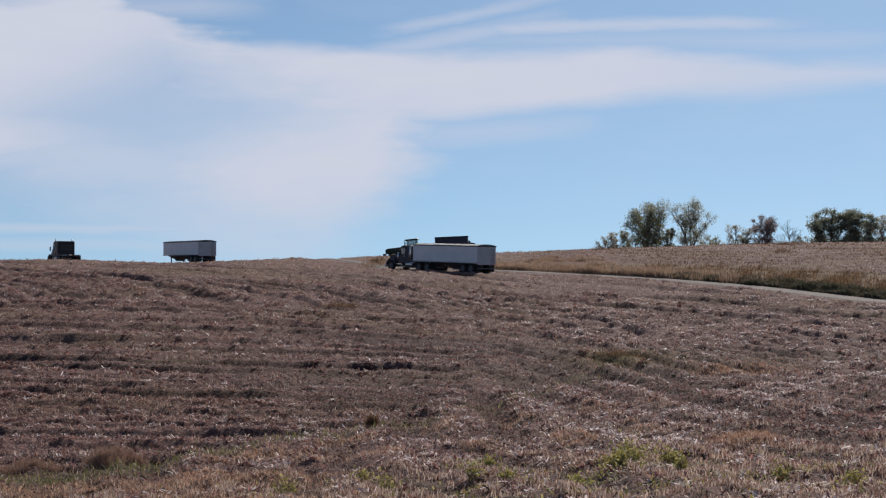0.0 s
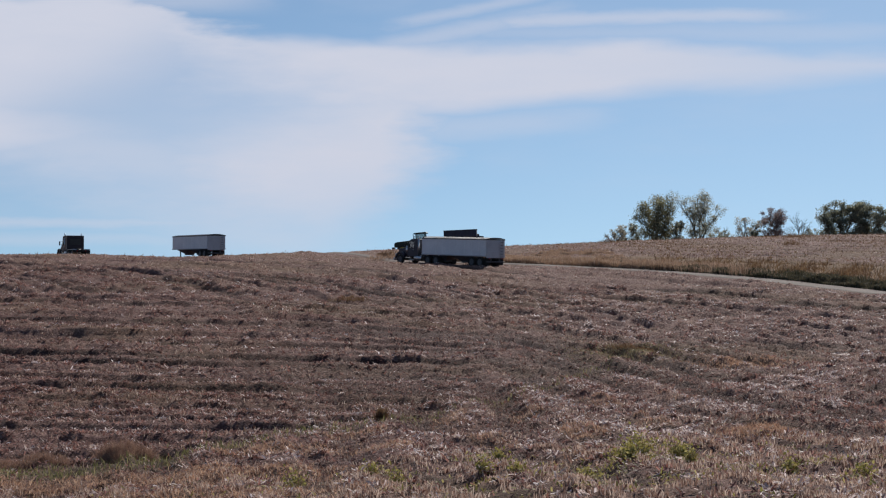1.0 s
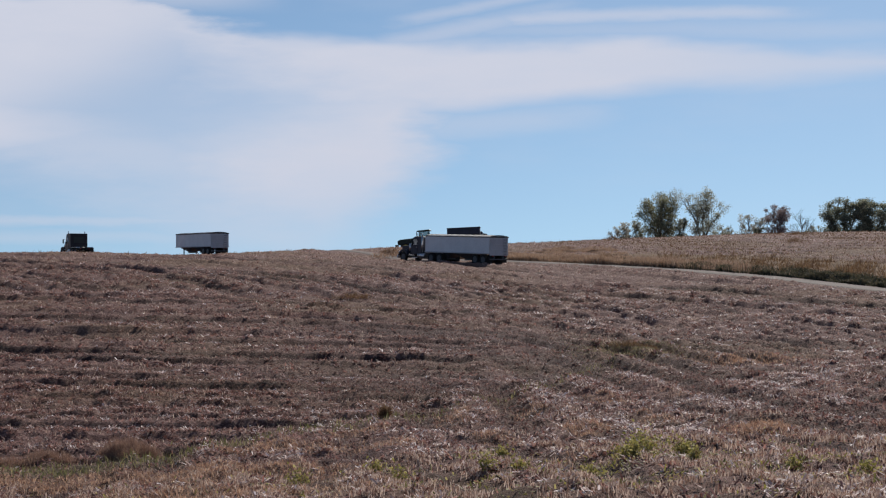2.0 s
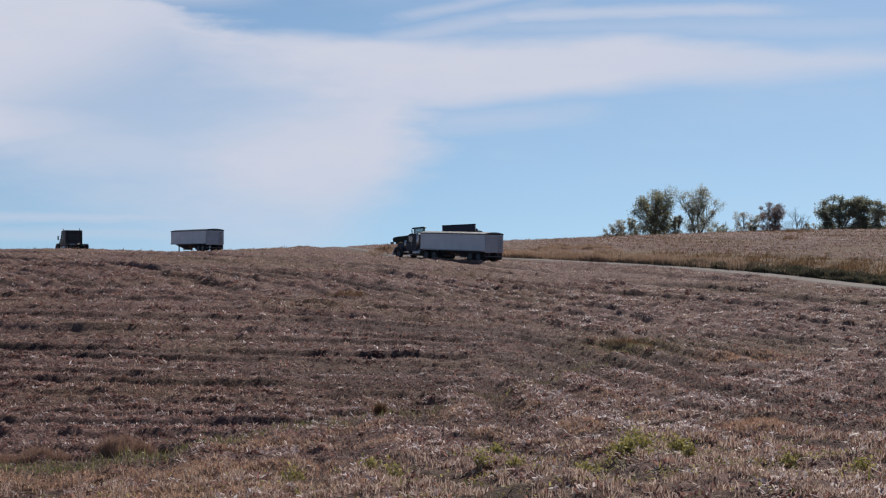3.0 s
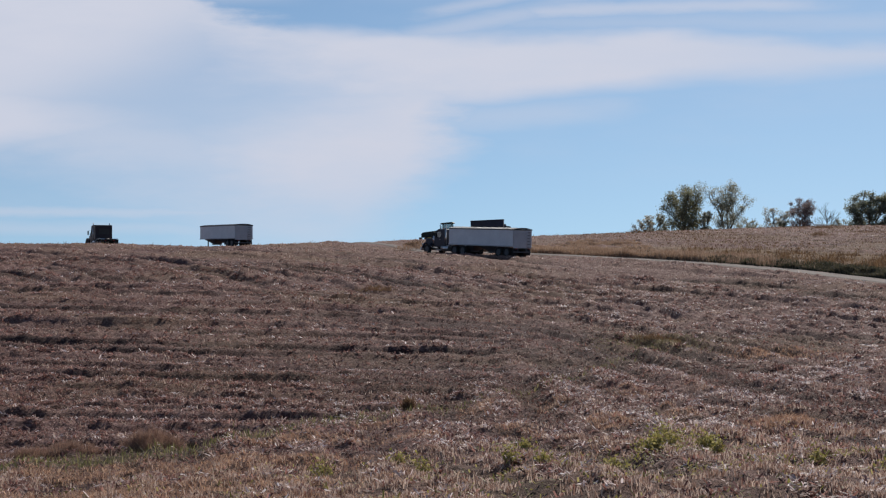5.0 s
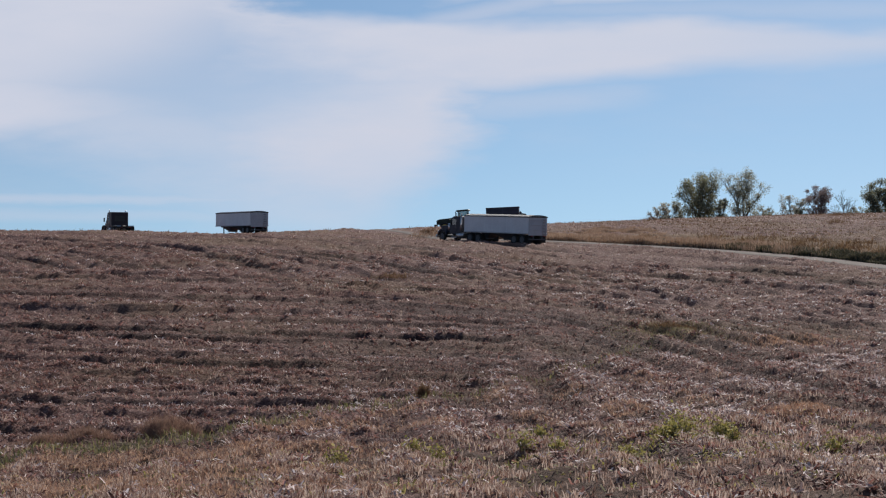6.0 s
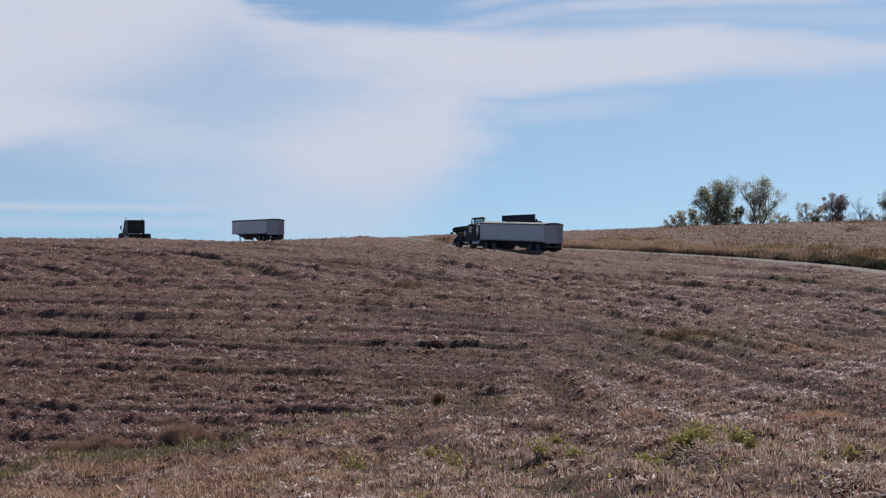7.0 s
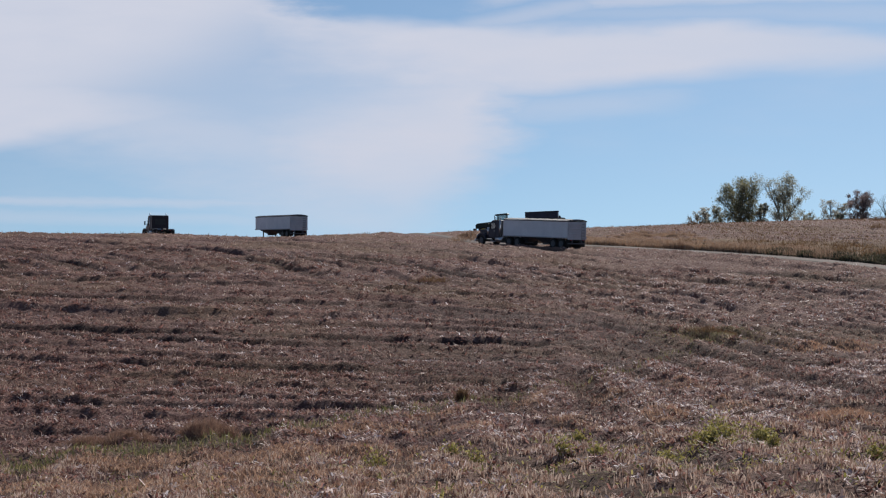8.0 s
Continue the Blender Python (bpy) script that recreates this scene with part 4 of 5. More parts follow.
    for s in (-1, 1):
        part("frame_rail", box(-1.6, 2.0, s * 0.5 - 0.06, s * 0.5 + 0.06, 0.72, 0.98, 0.02), M_STEEL, t)
        part("frame_rail", box(6.6, 8.4, s * 0.5 - 0.06, s * 0.5 + 0.06, 0.98, 1.18, 0.02), M_STEEL, t)
        leg = part("landing_leg", box(6.75, 6.88, s * 0.9 - 0.06, s * 0.9 + 0.06, 0.08, 1.18, 0.01), M_STEEL, t)
        part("foot", box(6.65, 6.98, s * 0.9 - 0.14, s * 0.9 + 0.14, 0.02, 0.078, 0.01), M_STEEL, leg)
        part("leg_brace", tube((6.8, s * 0.9, 0.5), (7.5, s * 0.7, 1.12), 0.03), M_STEEL, t)
        for x in (-0.62, 0.62):
            wheel(t, x, s * 0.98, 0.51, 0.54, M_RAIL, s)
        part("mud_flap", box(-1.50, -1.475, s * 0.98 - 0.3, s * 0.98 + 0.3, 0.22, 0.94, 0.004), M_RUBBER, t)
        part("tail_light", lathe([(-0.09, 0.05), (0.09, 0.05)], x0 - 0.03, 0.90, s * 0.85, 10), M_RED, t, "red tail light")
    for x in (-0.62, 0.62):
        part("axle", tube((x, -0.9, 0.51), (x, 0.9, 0.51), 0.07), M_STEEL, t)
    part("bumper", box(x0 - 0.02, x0 + 0.10, -1.2, 1.2, 0.50, 0.62, 0.02), M_RAIL, t)
    for s in (-1, 1):
        part("bumper_post", box(x0 + 0.0, x0 + 0.09, s * 0.6 - 0.05, s * 0.6 + 0.05, 0.622, 0.948, 0.01), M_RAIL, t)
    part("kingpin_plate", box(7.2, 8.45, -0.45, 0.45, 1.12, 1.178, 0.01), M_STEEL, t)
    return t


# ---- road tractor: origin under its rear tandem, front towards +x ----
def semi_truck(sleeper, paint, label):
    t = thing("semi_truck", label, "truck")
    roof = 3.05 if sleeper else 2.72
    back = 1.35 if sleeper else 2.25
    for s in (-1, 1):
        part("frame_rail", box(-1.3, 5.6, s * 0.42 - 0.05, s * 0.42 + 0.05, 0.74, 1.0, 0.015), M_STEEL, t)
    if sleeper:
        part("sleeper", profile([(1.35, 1.0), (2.55, 1.0), (2.55, 3.0), (2.3, roof), (1.45, roof), (1.35, 2.95)], -1.2, 1.2, 0.06), paint, t)
        part("rear_window", box(1.33, 1.352, -0.75, 0.75, 1.75, 2.55, 0.004), M_STEEL, t)
        back = 2.56
    cab = part("cab", profile([(back, 0.82), (4.15, 0.82), (4.15, 1.72), (3.78, 2.55), (3.65, roof - 0.08), (3.45, roof), (back + 0.1, roof), (back, roof - 0.08)], -1.08, 1.08, 0.05), paint, t)
    for s in (-1, 1):
        door = part("door", box(3.0, 3.98, s * 1.085 - 0.012, s * 1.085 + 0.012, 0.98, 1.72, 0.004), paint, t)
        part("door_handle", box(3.08, 3.22, s * 1.105 - 0.01, s * 1.105 + 0.01, 1.55, 1.6, 0.004), M_CHROME, door)
        part("side_window", profile([(3.02, 1.80), (4.0, 1.80), (3.74, 2.42), (3.02, 2.42)], s * 1.09 - 0.01, s * 1.09 + 0.01, 0), M_GLASS, t)
        part("step", box(3.0, 3.9, s * 0.95 - 0.14, s * 0.95 + 0.14, 0.42, 0.50, 0.015), M_CHROME, t)
        part("fuel_tank", tube((1.75, s * 0.86, 0.68), (2.95, s * 0.86, 0.68), 0.31, sides=20), M_CHROME, t, "dull alloy fuel tank")
        stack = part("exhaust_stack", tube((back - 0.12 if not sleeper else 2.5, s * 1.16, 1.0), (back - 0.12 if not sleeper else 2.5, s * 1.16, 2.75), 0.10, sides=12), M_CHROME, t)
        part("stack_tip", tube((back - 0.12 if not sleeper else 2.5, s * 1.16, 2.75), (back - 0.18 if not sleeper else 2.44, s * 1.16, roof + 0.32), 0.065, sides=12), M_CHROME, stack)
        mir = part("mirror", box(4.12, 4.20, s * 1.38 - 0.09, s * 1.38 + 0.09, 1.75, 2.3, 0.02), M_STEEL, t)
        part("mirror_arm", tube((4.05, s * 1.08, 2.32), (4.16, s * 1.38, 2.32), 0.018), M_STEEL, mir)
        part("air_cleaner", tube((4.32, s * 0.92, 1.15), (4.32, s * 0.92, 1.95), 0.17, sides=16), M_CHROME, t)
        fender = part("front_fender", profile([(4.55, 0.72), (4.68, 1.12), (5.0, 1.32), (5.55, 1.30), (5.95, 1.05), (6.15, 0.62), (6.0, 0.62), (5.8, 0.95), (5.5, 1.16), (5.1, 1.18), (4.82, 1.0), (4.68, 0.72)], s * 1.2 - 0.22 if s > 0 else -1.2, 1.2 if s > 0 else -0.98, 0.02), paint, t)
        lamp = part("headlight", box(6.16, 6.32, s * 0.86 - 0.14, s * 0.86 + 0.14, 0.85, 1.12, 0.04), M_CHROME, t)
        part("marker", box(6.12, 6.2, s * 0.86 - 0.06, s * 0.86 + 0.06, 1.14, 1.2, 0.01), M_AMBER, lamp)
        wheel(t, 5.3, s * 1.02, 0.51, 0.3, M_RAIL, s)
        for x in (-0.66, 0.66):
            wheel(t, x, s * 0.93, 0.51, 0.56, M_RAIL, s)
        part("rear_fender", profile([(-1.2, 1.0), (-1.1, 1.1), (1.1, 1.1), (1.25, 0.9), (1.22, 0.9), (1.08, 1.07), (-1.08, 1.07), (-1.17, 0.98)], s * 0.93 - 0.28, s * 0.93 + 0.28, 0), M_CHROME, t)
        part("mud_flap", box(-1.28, -1.255, s * 0.93 - 0.3, s * 0.93 + 0.3, 0.2, 0.96, 0.004), M_RUBBER, t)
        part("tail_light", box(-1.34, -1.29, s * 0.6 - 0.09, s * 0.6 + 0.09, 0.80, 0.9, 0.01), M_RED, t)
    part("hood", profile([(4.155, 0.95), (6.1, 0.95), (6.15, 1.55), (6.0, 1.66), (4.155, 1.80)], -0.66, 0.66, 0.07), paint, t)
    gr = part("grille", box(6.153, 6.21, -0.5, 0.5, 0.72, 1.52, 0.02), M_CHROME, t)
    for k in range(7):
        part("grille_bar", box(6.212, 6.232, -0.42 + 0.14 * k - 0.012, -0.42 + 0.14 * k + 0.012, 0.8, 1.45, 0), M_STEEL, gr)
    part("front_bumper", box(6.15, 6.36, -1.2, 1.2, 0.36, 0.70, 0.05), M_CHROME, t)
    part("windshield", profile([(4.165, 1.80), (4.19, 1.80), (3.83, 2.52), (3.805, 2.52)], -0.92, 0.92, 0), M_GLASS, t)
    part("visor", profile([(3.74, 2.60), (4.06, 2.50), (4.06, 2.47), (3.76, 2.54)], -1.0, 1.0, 0), paint, t)
    for k in range(5):
        part("roof_light", box(3.30, 3.42, -0.8 + 0.4 * k - 0.05, -0.8 + 0.4 * k + 0.05, roof, roof + 0.07, 0.015), M_AMBER, t)
    part("fifth_wheel", lathe([(-0.45, 0.1), (0.45, 0.1)], 0.35, 1.04, 0, 12), M_STEEL, t)
    part("deck_plate", box(0.9, 1.3 if sleeper else 2.1, -0.4, 0.4, 1.002, 1.03, 0), M_CHROME, t)
    for x in (-0.66, 0.66):
        part("axle", tube((x, -0.8, 0.51), (x, 0.8, 0.51), 0.09), M_STEEL, t)
    part("front_axle", tube((5.3, -0.9, 0.51), (5.3, 0.9, 0.51), 0.07), M_STEEL, t)
    return t


# ---- farm tractor: origin under its rear axle ----
def farm_tractor():
    t = thing("farm_tractor", "dark green farm tractor with a glazed cab on the hilltop", "tractor")
    part("chassis", box(-0.5, 4.0, -0.35, 0.35, 0.75, 1.25, 0.06), M_STEEL, t)
    part("hood", profile([(0.95, 1.25), (4.3, 1.2), (4.4, 1.45), (4.3, 1.95), (3.9, 2.05), (0.95, 2.15)], -0.48, 0.48, 0.08), M_TRACTOR, t)
    part("grille", box(4.36, 4.43, -0.36, 0.36, 1.3, 1.85, 0.02), M_STEEL, t)
    part("front_weight", box(4.40, 4.85, -0.42, 0.42, 0.85, 1.28, 0.05), M_STEEL, t)
    part("cab_floor", box(-0.75, 0.93, -0.78, 0.78, 1.26, 1.75, 0.05), M_TRACTOR, t)
    for sx, sy in ((-0.68, -0.72), (-0.68, 0.72), (0.86, -0.72), (0.86, 0.72)):
        part("cab_post", tube((sx, sy, 1.75), (sx * 0.93, sy * 0.96, 3.02), 0.055, sides=8), M_TRACTOR, t)
    part("cab_roof", profile([(-0.95, 3.02), (1.1, 3.02), (1.15, 3.1), (1.0, 3.25), (-0.8, 3.27), (-0.98, 3.12)], -0.86, 0.86, 0.05), M_TRACTOR, t)
    for s in (-1, 1):
        part("side_glass", box(-0.62, 0.80, s * 0.71 - 0.006, s * 0.71 + 0.006, 1.76, 3.0, 0), M_GLASS, t)
        part("fender", profile([(-1.0, 1.35), (-0.95, 1.8), (-0.5, 2.05), (0.45, 2.02), (0.75, 1.75), (0.78, 1.66), (0.45, 1.93), (-0.45, 1.96), (-0.87, 1.74), (-0.93, 1.35)], s * 1.06 - 0.3, s * 1.06 + 0.3, 0.015), M_TRACTOR, t)
        wheel(t, 0.0, s * 1.08, 0.95, 0.55, M_YELLOW, s)
        wheel(t, 3.05, s * 0.98, 0.74, 0.46, M_YELLOW, s)
        part("step", box(0.75, 1.15, s * 0.78 - 0.15, s * 0.78 + 0.15, 0.6, 0.66, 0.01), M_STEEL, t)
        part("mirror", box(0.95, 1.0, s * 1.12 - 0.1, s * 1.12 + 0.1, 2.45, 2.8, 0.01), M_STEEL, t)
        part("work_light", box(1.10, 1.2, s * 0.6 - 0.1, s * 0.6 + 0.1, 3.06, 3.18, 0.02), M_STEEL, t)
    part("rear_glass", box(-0.70, -0.685, -0.64, 0.64, 1.76, 3.0, 0), M_GLASS, t)
    part("front_glass", box(0.845, 0.86, -0.64, 0.64, 1.76, 3.0, 0), M_GLASS, t)
    seat = part("seat", profile([(-0.35, 1.76), (0.15, 1.76), (0.15, 2.02), (-0.2, 2.04), (-0.3, 2.55), (-0.42, 2.55)], -0.26, 0.26, 0.05), M_STEEL, t)
    part("steering_column", tube((0.72, 0, 1.76), (0.5, 0, 2.28), 0.05), M_STEEL, t)
    part("exhaust", tube((1.25, 0.42, 2.05), (1.25, 0.42, 3.0), 0.06, sides=10), M_STEEL, t)
    part("drawbar", box(-1.3, -0.45, -0.07, 0.07, 0.5, 0.62, 0.01), M_STEEL, t)
    for s in (-1, 1):
        part("lift_arm", tube((-0.4, s * 0.35, 0.8), (-1.25, s * 0.42, 0.7), 0.05), M_STEEL, t)
    return t


# ---- grain cart: origin under its axle, tongue towards +x ----
def grain_cart():
    t = thing("grain_cart", "dark steel grain cart with a tapered hopper and unloading spout", "grain cart")
    bm = bmesh.new()
    rings = [(-2.7, 2.7, 1.65, 3.55), (-2.72, 2.72, 1.66, 2.45), (-1.75, 1.75, 0.85, 1.55), (-0.9, 0.9, 0.35, 0.95)]
    lo = [[bm.verts.new(p) for p in ((a, -w, z), (b, -w, z), (b, w, z), (a, w, z))] for a, b, w, z in rings]
    for a, b in zip(lo[:-1], lo[1:]):
        for k in range(4):
            bm.faces.new((a[k], a[(k + 1) % 4], b[(k + 1) % 4], b[k]))
    bm.faces.new(lo[-1][::-1])
    bmesh.ops.recalc_face_normals(bm, faces=bm.faces)
    bmesh.ops.solidify(bm, geom=list(bm.faces), thickness=0.05)
    part("hopper", bm, M_CART, t)
    for s in (-1, 1):
        part("rim_rail", box(-2.78, 2.78, s * 1.68 - 0.06, s * 1.68 + 0.06, 3.5, 3.62, 0.02), M_CART, t)
        for k in range(5):
            x = -2.2 + 1.1 * k
            part("rib", box(x - 0.05, x + 0.05, s * 1.71 - 0.04, s * 1.71 + 0.04, 2.5, 3.5, 0.01), M_CART, t)
        wheel(t, 0.0, s * 1.45, 0.85, 0.75, M_CART, s)
        part("frame_beam", tube((-1.6, s * 0.7, 1.35), (2.2, s * 0.4, 0.8), 0.1), M_CART, t)
        part("frame_post", tube((-0.9, s * 0.8, 0.85), (-1.4, s * 1.0, 1.9), 0.07), M_CART, t)
    for x in (-2.72, 2.72):
        part("end_rail", box(x - 0.06, x + 0.06, -1.615, 1.615, 3.5, 3.62, 0.02), M_CART, t)
    part("axle", tube((0, -1.1, 0.85), (0, 1.1, 0.85), 0.11), M_STEEL, t)
    part("tongue", tube((2.1, 0, 0.8), (4.3, 0, 0.62), 0.1), M_CART, t)
    part("jack_stand", tube((3.2, 0.2, 0.02), (3.2, 0.2, 1.5), 0.05), M_STEEL, t)
    aug = part("auger_tube", tube((-1.2, -1.1, 0.9), (-2.95, -1.55, 2.8), 0.2, sides=14), M_CART, t)
    part("spout", profile([(-2.85, 2.62), (-3.75, 2.45), (-3.85, 2.2), (-3.6, 2.15), (-2.85, 2.3)], -1.75, -1.35, 0.03), M_CART, aug)
    lad = new("ladder")
    lad.parent = t
    for y in (-0.2, 0.2):
        part("ladder_rail", tube((2.8, y, 1.2), (2.8, y, 3.6), 0.03), M_CART, lad)
    for k in range(7):
        part("rung", tube((2.8, -0.2, 1.3 + 0.32 * k), (2.8, 0.2, 1.3 + 0.32 * k), 0.02), M_CART, lad)
    return t


def place_vehicles():
    tr = grain_trailer()
    tr["label"] = "white hopper-bottom grain trailer hitched behind a dark truck"
    turn = TRUCK_TURN
    c, s = math.cos(radians(turn)), math.sin(radians(turn))
    rx, ry = TRUCK_REAR
    tr.matrix_world = settle(rx, ry, turn, 0.6, 13.0)
    lone = copy_thing(tr, settle(-31.3, 200.0, 126.0, 0.6, 6.8))
    for o in lone.children:
        if o.name.startswith("tarp"):
            o.data = o.data.copy()
            o.data.materials[0] = M_RAIL
            o["label"] = "dark tarp"
    lone["label"] = "white grain trailer parked alone on its landing legs"
    k = 7.0
    day = semi_truck(False, M_PAINT, "dark day-cab semi truck pulling a white grain trailer")
    day.matrix_world = tr.matrix_world @ pose(k, 0, 0)
    sl = semi_truck(True, M_MAROON, "dark sleeper-cab semi truck parked on the field's brow")
    sl.matrix_world = settle(-51.3, 212.0, 121.0, 1.0, 5.3)
    ft = farm_tractor()
    ft.matrix_world = settle(-4.6, 245.0, 172.0, 0.0, 3.0)
    gc = grain_cart()
    gc.matrix_world = pose(1.6, 258.0, float(height(1.6, 258.0)), 0, 0, 177) @ pose(0, 0, 0, 0, 2.5, 0)


TRUCK_TURN, TRUCK_REAR = 131.0, (3.3, 158.5)
place_vehicles()


# ---- trees ----
def tree(name, x, y, top, spread, leaf, label, seed, leaves=2600, clumps=26, low=0.28, size=0.42, fine=0.05, depth=3):
    """A tapered trunk that forks into limbs, and a crown of leaf sprays about the limbs' ends."""
    r = random.Random(seed)
    z0 = float(height(x, y))
    H = top - z0
    t = thing(name, label, "tree")
    t.matrix_world = pose(x, y, z0 - 0.1)
    bm = bmesh.new()
    tips = []

    def limb(p, d, length, rad, depth):
        q = p + d * length
        bend = p.lerp(q, 0.5) + Vector((r.uniform(-1, 1), r.uniform(-1, 1), r.uniform(-0.3, 0.5))) * length * 0.08
        tube(p, bend, rad, rad * 0.82, 6, bm)
        tube(bend, q, rad * 0.82, rad * 0.6, 6, bm)
        if depth == 0 or rad * 0.6 < fine * 0.5:
            tips.append(q)
            return
        if depth < 3:
            tips.append(bend)
        for _ in range(r.choice((2, 3, 3))):
            nd = (d + Vector((r.gauss(0, 0.5), r.gauss(0, 0.5), r.uniform(-0.15, 0.45)))).normalized()
            limb(q, nd, length * r.uniform(0.55, 0.85), rad * r.uniform(0.5, 0.66), depth - 1)

    stem = H * low
    tube(Vector((0, 0, 0)), Vector((0, 0, stem)), H * 0.026 + 0.08, H * 0.019 + 0.05, 9, bm)
    n = 6
    for k in range(n):
        a = 6.2832 * k / n + r.uniform(-0.4, 0.4)
        out = r.uniform(0.35, 0.95) * spread / H * 2.2
        d = Vector((math.cos(a) * out, math.sin(a) * out, 1.0)).normalized()
        limb(Vector((0, 0, stem * r.uniform(0.75, 1.0))), d, H * r.uniform(0.22, 0.32), H * 0.014 + 0.03, depth)
    limb(Vector((0, 0, stem)), Vector((r.uniform(-0.1, 0.1), r.uniform(-0.1, 0.1), 1)), H * 0.3, H * 0.016 + 0.03, depth)
    # bring the crown to its height and width
    hz = max(v.co.z for v in bm.verts)
    wx = np.percentile([math.hypot(v.co.x, v.co.y) for v in bm.verts], 97)
    kz, kw = H * 0.95 / hz, spread * 0.9 / wx
    for v in bm.verts:
        v.co.z *= kz
        f = min(1.0, v.co.z / (stem + 0.5))
        v.co.x, v.co.y = v.co.x * (1 + (kw - 1) * f), v.co.y * (1 + (kw - 1) * f)
    part("trunk", bm, M_BARK, t)
    if leaf:
        rs = np.random.RandomState(seed)
        tp = np.array([(p.x * kw, p.y * kw, p.z * kz) for p in tips])
        tp = tp[tp[:, 2] > stem * 0.9]
        pick = tp[rs.choice(len(tp), min(clumps, len(tp)), replace=False)]
        skirt = pick[: len(pick) // 2] * np.array([0.9, 0.9, 0.48])
        pick = np.vstack([pick, skirt])
        cid = rs.randint(0, len(pick), leaves)
        rad = spread * rs.uniform(0.10, 0.22, len(pick))
        ball = np.clip(rs.normal(0, 0.6, (leaves, 3)), -1.1, 1.1)
        c = pick[cid] + ball * rad[cid][:, None] * np.array([1, 1, 0.8])
        a = rs.normal(0, 1, (leaves, 3))
        a /= np.linalg.norm(a, axis=1)[:, None]
        b = np.cross(a, rs.normal(0, 1, (leaves, 3)))
        b /= np.linalg.norm(b, axis=1)[:, None]
        s = size * rs.uniform(0.5, 1.2, leaves)[:, None]
        v = np.stack([c - a * s * 0.6, c + b * s * 0.35, c + a * s * 0.6, c - b * s * 0.35], 1).reshape(-1, 3)
        me = bpy.data.meshes.new("crown")
        me.from_pydata(v.tolist(), [], np.arange(4 * leaves).reshape(-1, 4).tolist())
        me.materials.append(M_HAZY_LEAF[leaf])
        ob = new("crown", me)
        ob.parent = t
    return t


def build_trees():
    tree("olive_tree", 52.7, 398, 23.4, 7.2, "olive", "broad olive-green tree turning brown on the hilltop", 101, 17000, 120, 0.06, 0.32)
    tree("poplar_tree", 64.3, 402, 24.4, 6.4, "grey", "tall grey-green tree with a gappy crown", 102, 11000, 110, 0.08, 0.28)
    tree("russet_tree", 84.5, 404, 19.6, 4.6, "russet", "small tree with dark russet autumn leaves", 103, 8600, 90, 0.08, 0.28)
    tree("bare_tree", 89.6, 400, 18.8, 5.0, None, "leafless grey tree with fine twigs", 104, fine=0.012, depth=4)
    tree("oak_tree", 100.2, 398, 20.8, 5.6, "dark", "dense dark green oak on the hilltop", 105, 18000, 120, 0.06, 0.34)
    tree("oak_tree", 107.8, 402, 21.4, 6.0, "dark", "broad dark oak with a rounded crown", 106, 19200, 120, 0.06, 0.34)
    tree("scrub_tree", 76.2, 399, 17.0, 4.4, "pale", "thin pale scrub tree losing its leaves", 107, 3120, 30, 0.10, 0.27)
    tree("scrub_tree", 42.6, 397, 15.3, 3.4, "pale", "low pale scrub tree beside the field", 108, 3600, 30, 0.06, 0.27)
    tree("scrub_tree", 46.8, 402, 16.2, 3.6, "grey", "low grey-green scrub tree", 109, 4320, 32, 0.06, 0.27)
    tree("scrub_tree", 70.8, 404, 15.0, 3.6, "grey", "low thin scrub beneath taller trees", 110, 3360, 30, 0.06, 0.27)
    tree("scrub_tree", 58.0, 399, 16.6, 3.0, "grey", "grey-green scrub tree between taller trees", 111, 4080, 30, 0.06, 0.27)
    tree("scrub_tree", 115.0, 404, 19.8, 4.8, "pale", "pale scrub tree with a sparse crown", 112, 4560, 34, 0.12, 0.29)
    tree("scrub_tree", 78.8, 396, 14.8, 2.2, "dark", "low dark bush on the skyline", 113, 3600, 24, 0.06, 0.27)
    tree("scrub_tree", 93.6, 403, 15.2, 2.6, "grey", "low grey scrub beside the oaks", 114, 2160, 22, 0.06, 0.27)


build_trees()


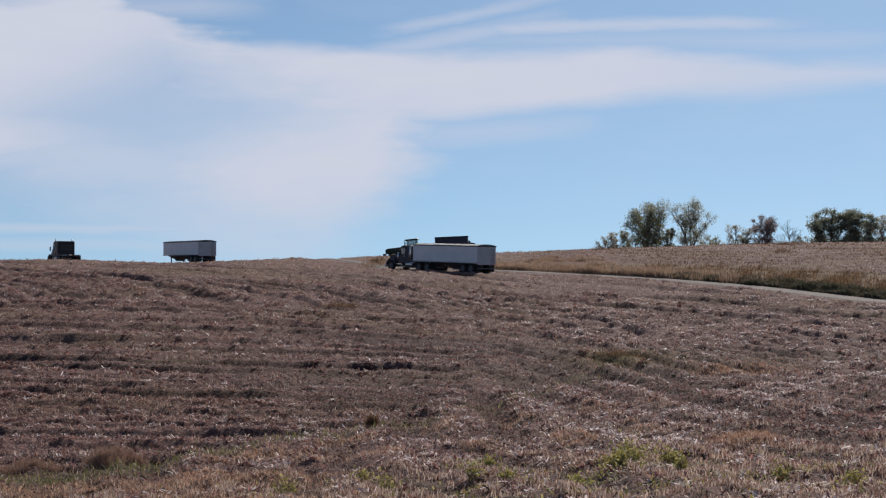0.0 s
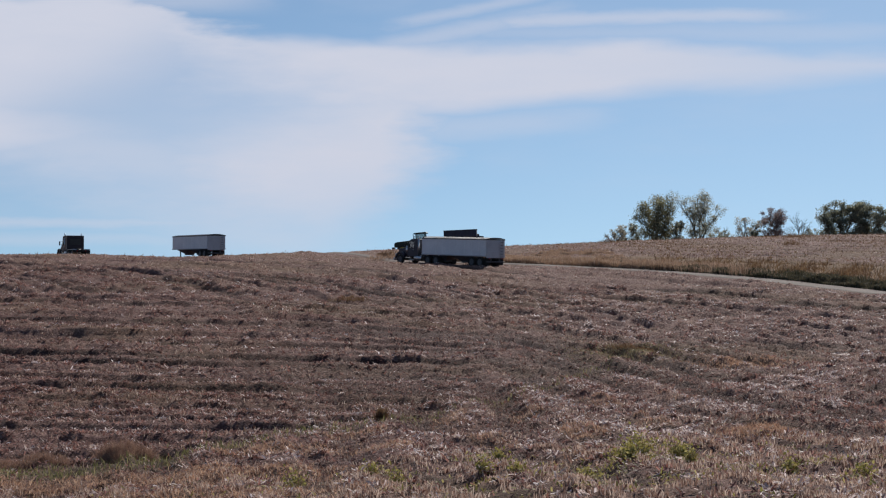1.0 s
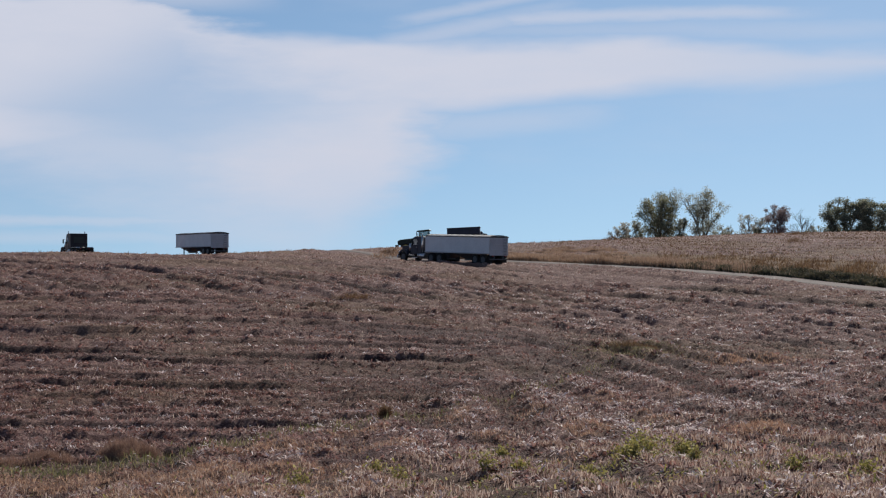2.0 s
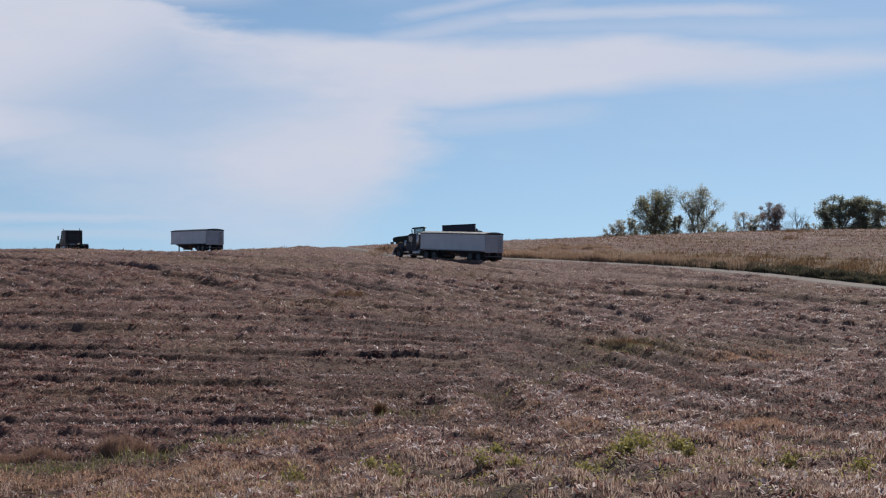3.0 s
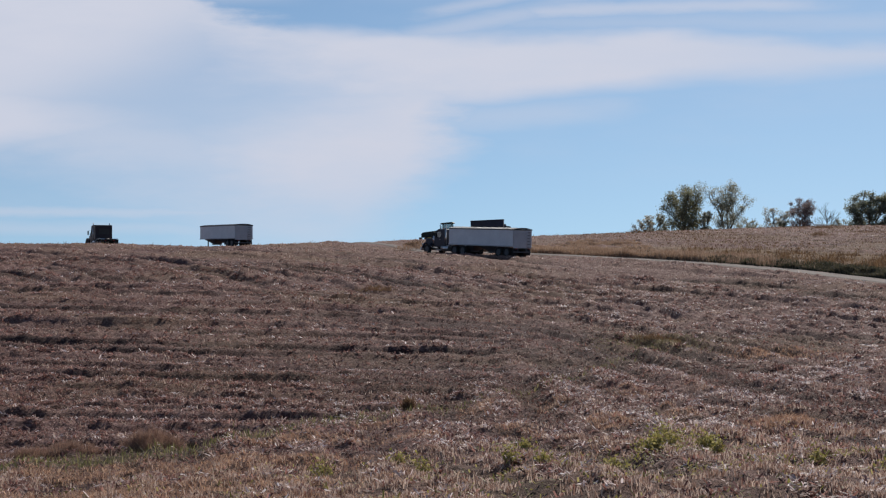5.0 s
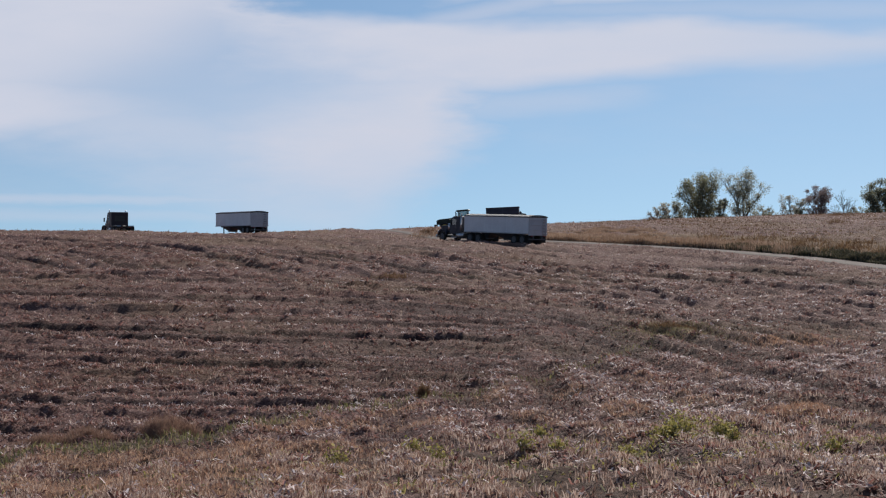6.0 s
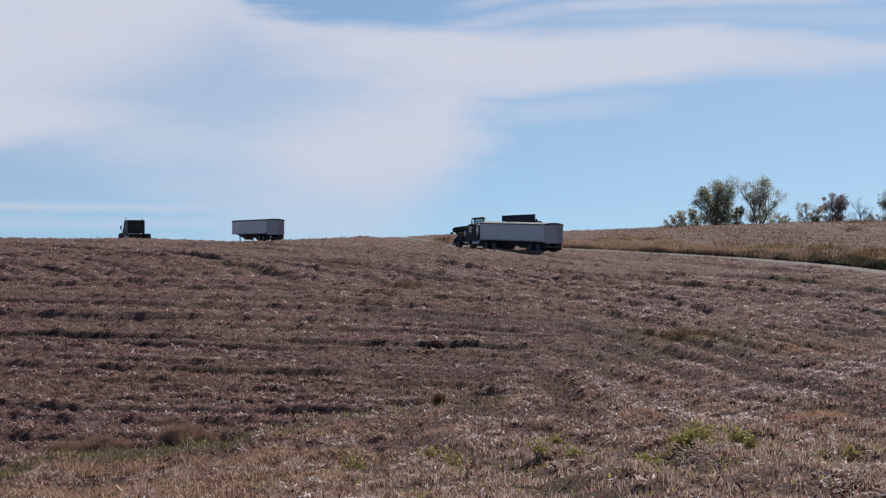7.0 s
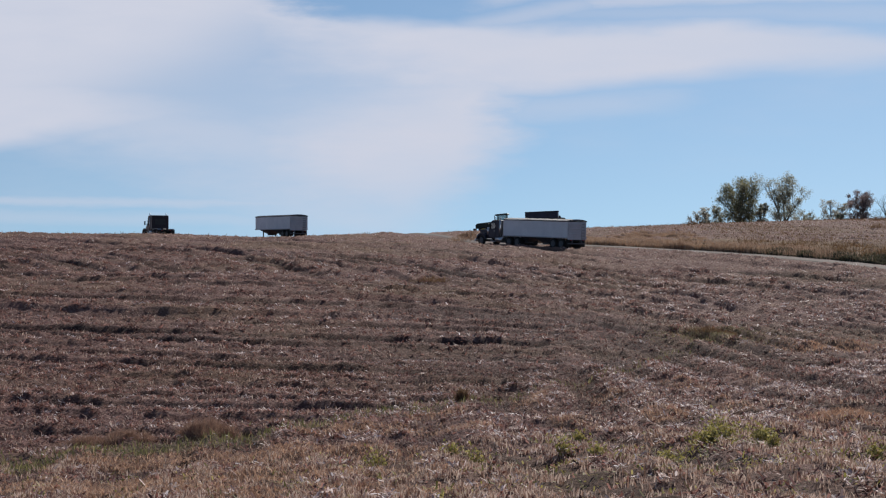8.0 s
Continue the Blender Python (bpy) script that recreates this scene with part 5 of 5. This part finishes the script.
# ---- shrubs and weeds of the field ----
def shrub(name, x, y, wide, tall, n, material, label, category, seed, w=0.03, leafy=False):
    """A low bush: stems that fan out from one root, with short side sprays."""
    rs = np.random.RandomState(seed)
    a = rs.uniform(0, 6.28, n)
    rr = np.sqrt(rs.uniform(0, 1, n)) * rs.uniform(0.55, 1.0, n)
    lobe = 1 + 0.30 * np.sin(3 * a + seed) + 0.2 * np.sin(5 * a + 2.1 * seed)
    root = np.stack([np.cos(a), np.sin(a)], 1) * (rr * lobe * wide)[:, None]
    top = tall * 0.8 * np.clip(1 - 0.85 * rr ** 2, 0.1, 1) * (0.85 + 0.25 * np.sin(4 * a + rr * 9 + seed))
    s0 = rs.uniform(0.0, 1.0, n) ** 0.8
    lean = np.stack([np.cos(a) * 0.35 * rr, np.sin(a) * 0.35 * rr, np.ones(n)], 1)
    p1 = np.concatenate([root, np.zeros((n, 1))], 1) + lean * (top * s0)[:, None]
    p2 = p1 + (lean + rs.normal(0, 0.45, (n, 3))) * (tall * rs.uniform(0.12, 0.38, n))[:, None]
    side = rs.normal(0, 1, (n, 3))
    side /= np.linalg.norm(side, axis=1)[:, None]
    side *= (w * rs.uniform(0.5, 1.3, n) / 2)[:, None]
    k = 1.6 if leafy else 0.5
    v = np.stack([p1 - side * 0.6, p1 + side * 0.6, (p1 + p2) / 2 + side * k, p2, (p1 + p2) / 2 - side * k], 1).reshape(-1, 3)
    me = bpy.data.meshes.new(name)
    me.from_pydata(v.tolist(), [], np.arange(5 * n).reshape(-1, 5).tolist())
    me.materials.append(material)
    ob = new(name, me)
    ob.location = (x, y, float(land("z", np.array([x]), np.array([y]))[0]) - 0.02)
    return tagged(ob, label, category)


def weed(x, y, wide, tall, n, label, seed, size=0.06):
    """An airy plant: thin stems from one root and small leaves spread through a loose crown."""
    rs = np.random.RandomState(seed)
    t = thing("green_weed", label, "weed", "weeds in the stubble")
    t.location = (x, y, float(land("z", np.array([x]), np.array([y]))[0]) - 0.02)
    bm = bmesh.new()
    ends = []
    for k in range(9):
        a, o = rs.uniform(0, 6.28), rs.uniform(0.1, 1.0) * wide * 0.5
        e = Vector((math.cos(a) * o, math.sin(a) * o, tall * rs.uniform(0.55, 1.0)))
        tube(Vector((rs.normal(0, 0.04), rs.normal(0, 0.04), 0)), e, 0.006, 0.003, 4, bm)
        ends.append(e)
    part("stem", bm, M_STALK, t)
    ends = np.array([tuple(e) for e in ends])
    f = rs.uniform(0.25, 1.05, n)[:, None]
    c = ends[rs.randint(0, 9, n)] * f + rs.normal(0, 0.12, (n, 3)) * wide
    c[:, 2] = np.abs(c[:, 2])
    a = rs.normal(0, 1, (n, 3))
    a /= np.linalg.norm(a, axis=1)[:, None]
    b = np.cross(a, rs.normal(0, 1, (n, 3)))
    b /= np.linalg.norm(b, axis=1)[:, None]
    s = size * rs.uniform(0.5, 1.2, n)[:, None]
    v = np.stack([c - a * s * 0.6, c + b * s * 0.35, c + a * s * 0.6, c - b * s * 0.35], 1).reshape(-1, 3)
    me = bpy.data.meshes.new("foliage")
    me.from_pydata(v.tolist(), [], np.arange(4 * n).reshape(-1, 4).tolist())
    me.materials.append(M_WEED)
    ob = new("foliage", me)
    ob.parent = t


def build_shrubs():
    shrub("brown_shrub", -8.6, 40.4, 0.72, 0.60, 12000, M_SHRUB, "dense brown weedy shrub beside the waterway", "shrub", 201, 0.014)
    shrub("brown_shrub", -7.1, 43.0, 0.4, 0.26, 4000, M_SHRUB, "smaller brown shrub beside the waterway", "shrub", 202, 0.014)
    shrub("brown_shrub", -10.4, 39.2, 0.70, 0.34, 5000, M_SHRUB, "low brown shrub at the waterway's edge", "shrub", 203, 0.014)
    shrub("brown_shrub", -11.3, 38.6, 0.60, 0.28, 4000, M_SHRUB, "low spreading brown shrub", "shrub", 204, 0.014)
    shrub("dark_clump", -2.14, 47.0, 0.17, 0.46, 1100, M_RUST, "dark upright weed clump in the waterway", "shrub", 205, 0.025)
    shrub("dark_clump", -1.5, 47.6, 0.30, 0.16, 500, M_BANK, "dark low grass clump in the waterway", "shrub", 206, 0.025)
    for k, (x, y, wd, tl) in enumerate([(3.5, 28.8, 0.52, 0.46), (3.1, 28.0, 0.34, 0.30), (4.2, 28.6, 0.36, 0.36), (4.05, 26.6, 0.25, 0.3), (0.55, 27.0, 0.30, 0.36), (1.1, 26.6, 0.25, 0.3), (-1.0, 26.8, 0.28, 0.34), (6.2, 23.5, 0.25, 0.3),
                                        (-2.9, 28.6, 0.3, 0.35), (2.3, 25.8, 0.24, 0.3), (5.5, 25.0, 0.26, 0.32), (-1.6, 31.0, 0.26, 0.26), (0.9, 29.5, 0.24, 0.28)]):
        weed(x, y, wd * 1.7, tl, 620 if k < 3 else 200, "airy yellow-green weed growing in the stubble", 220 + k)
    rs = np.random.RandomState(77)
    for k in range(22):
        x = -8.5 + 15 * rs.uniform(0, 1)
        y = 171 + 0.1 * abs(x) + rs.uniform(0, 7) - 0.25 * x
        tagged(shrub("rust_brush", x, y, rs.uniform(0.7, 1.4), rs.uniform(0.6, 1.15), 420, M_RUST if k % 3 else M_DRY, "rust-brown brush beside the farm track", "brush", 240 + k, 0.07), kind="stuff")
    # tufts in the open field
    for k, (x, y, wd, tl) in enumerate([(-6.9, 105.0, 1.3, 0.5), (8.6, 77.0, 0.9, 0.35), (9.6, 77.5, 0.8, 0.3), (16.5, 172.0, 1.2, 0.8), (45.0, 205.0, 1.6, 0.9), (52.0, 235.0, 1.6, 0.9), (24.0, 236.0, 1.5, 0.9)]):
        tagged(shrub("field_tuft", x, y, wd, tl, 700, M_RUST, "dark brown tuft standing in the harvested field", "tuft", 280 + k, 0.05), kind="stuff")


build_shrubs()
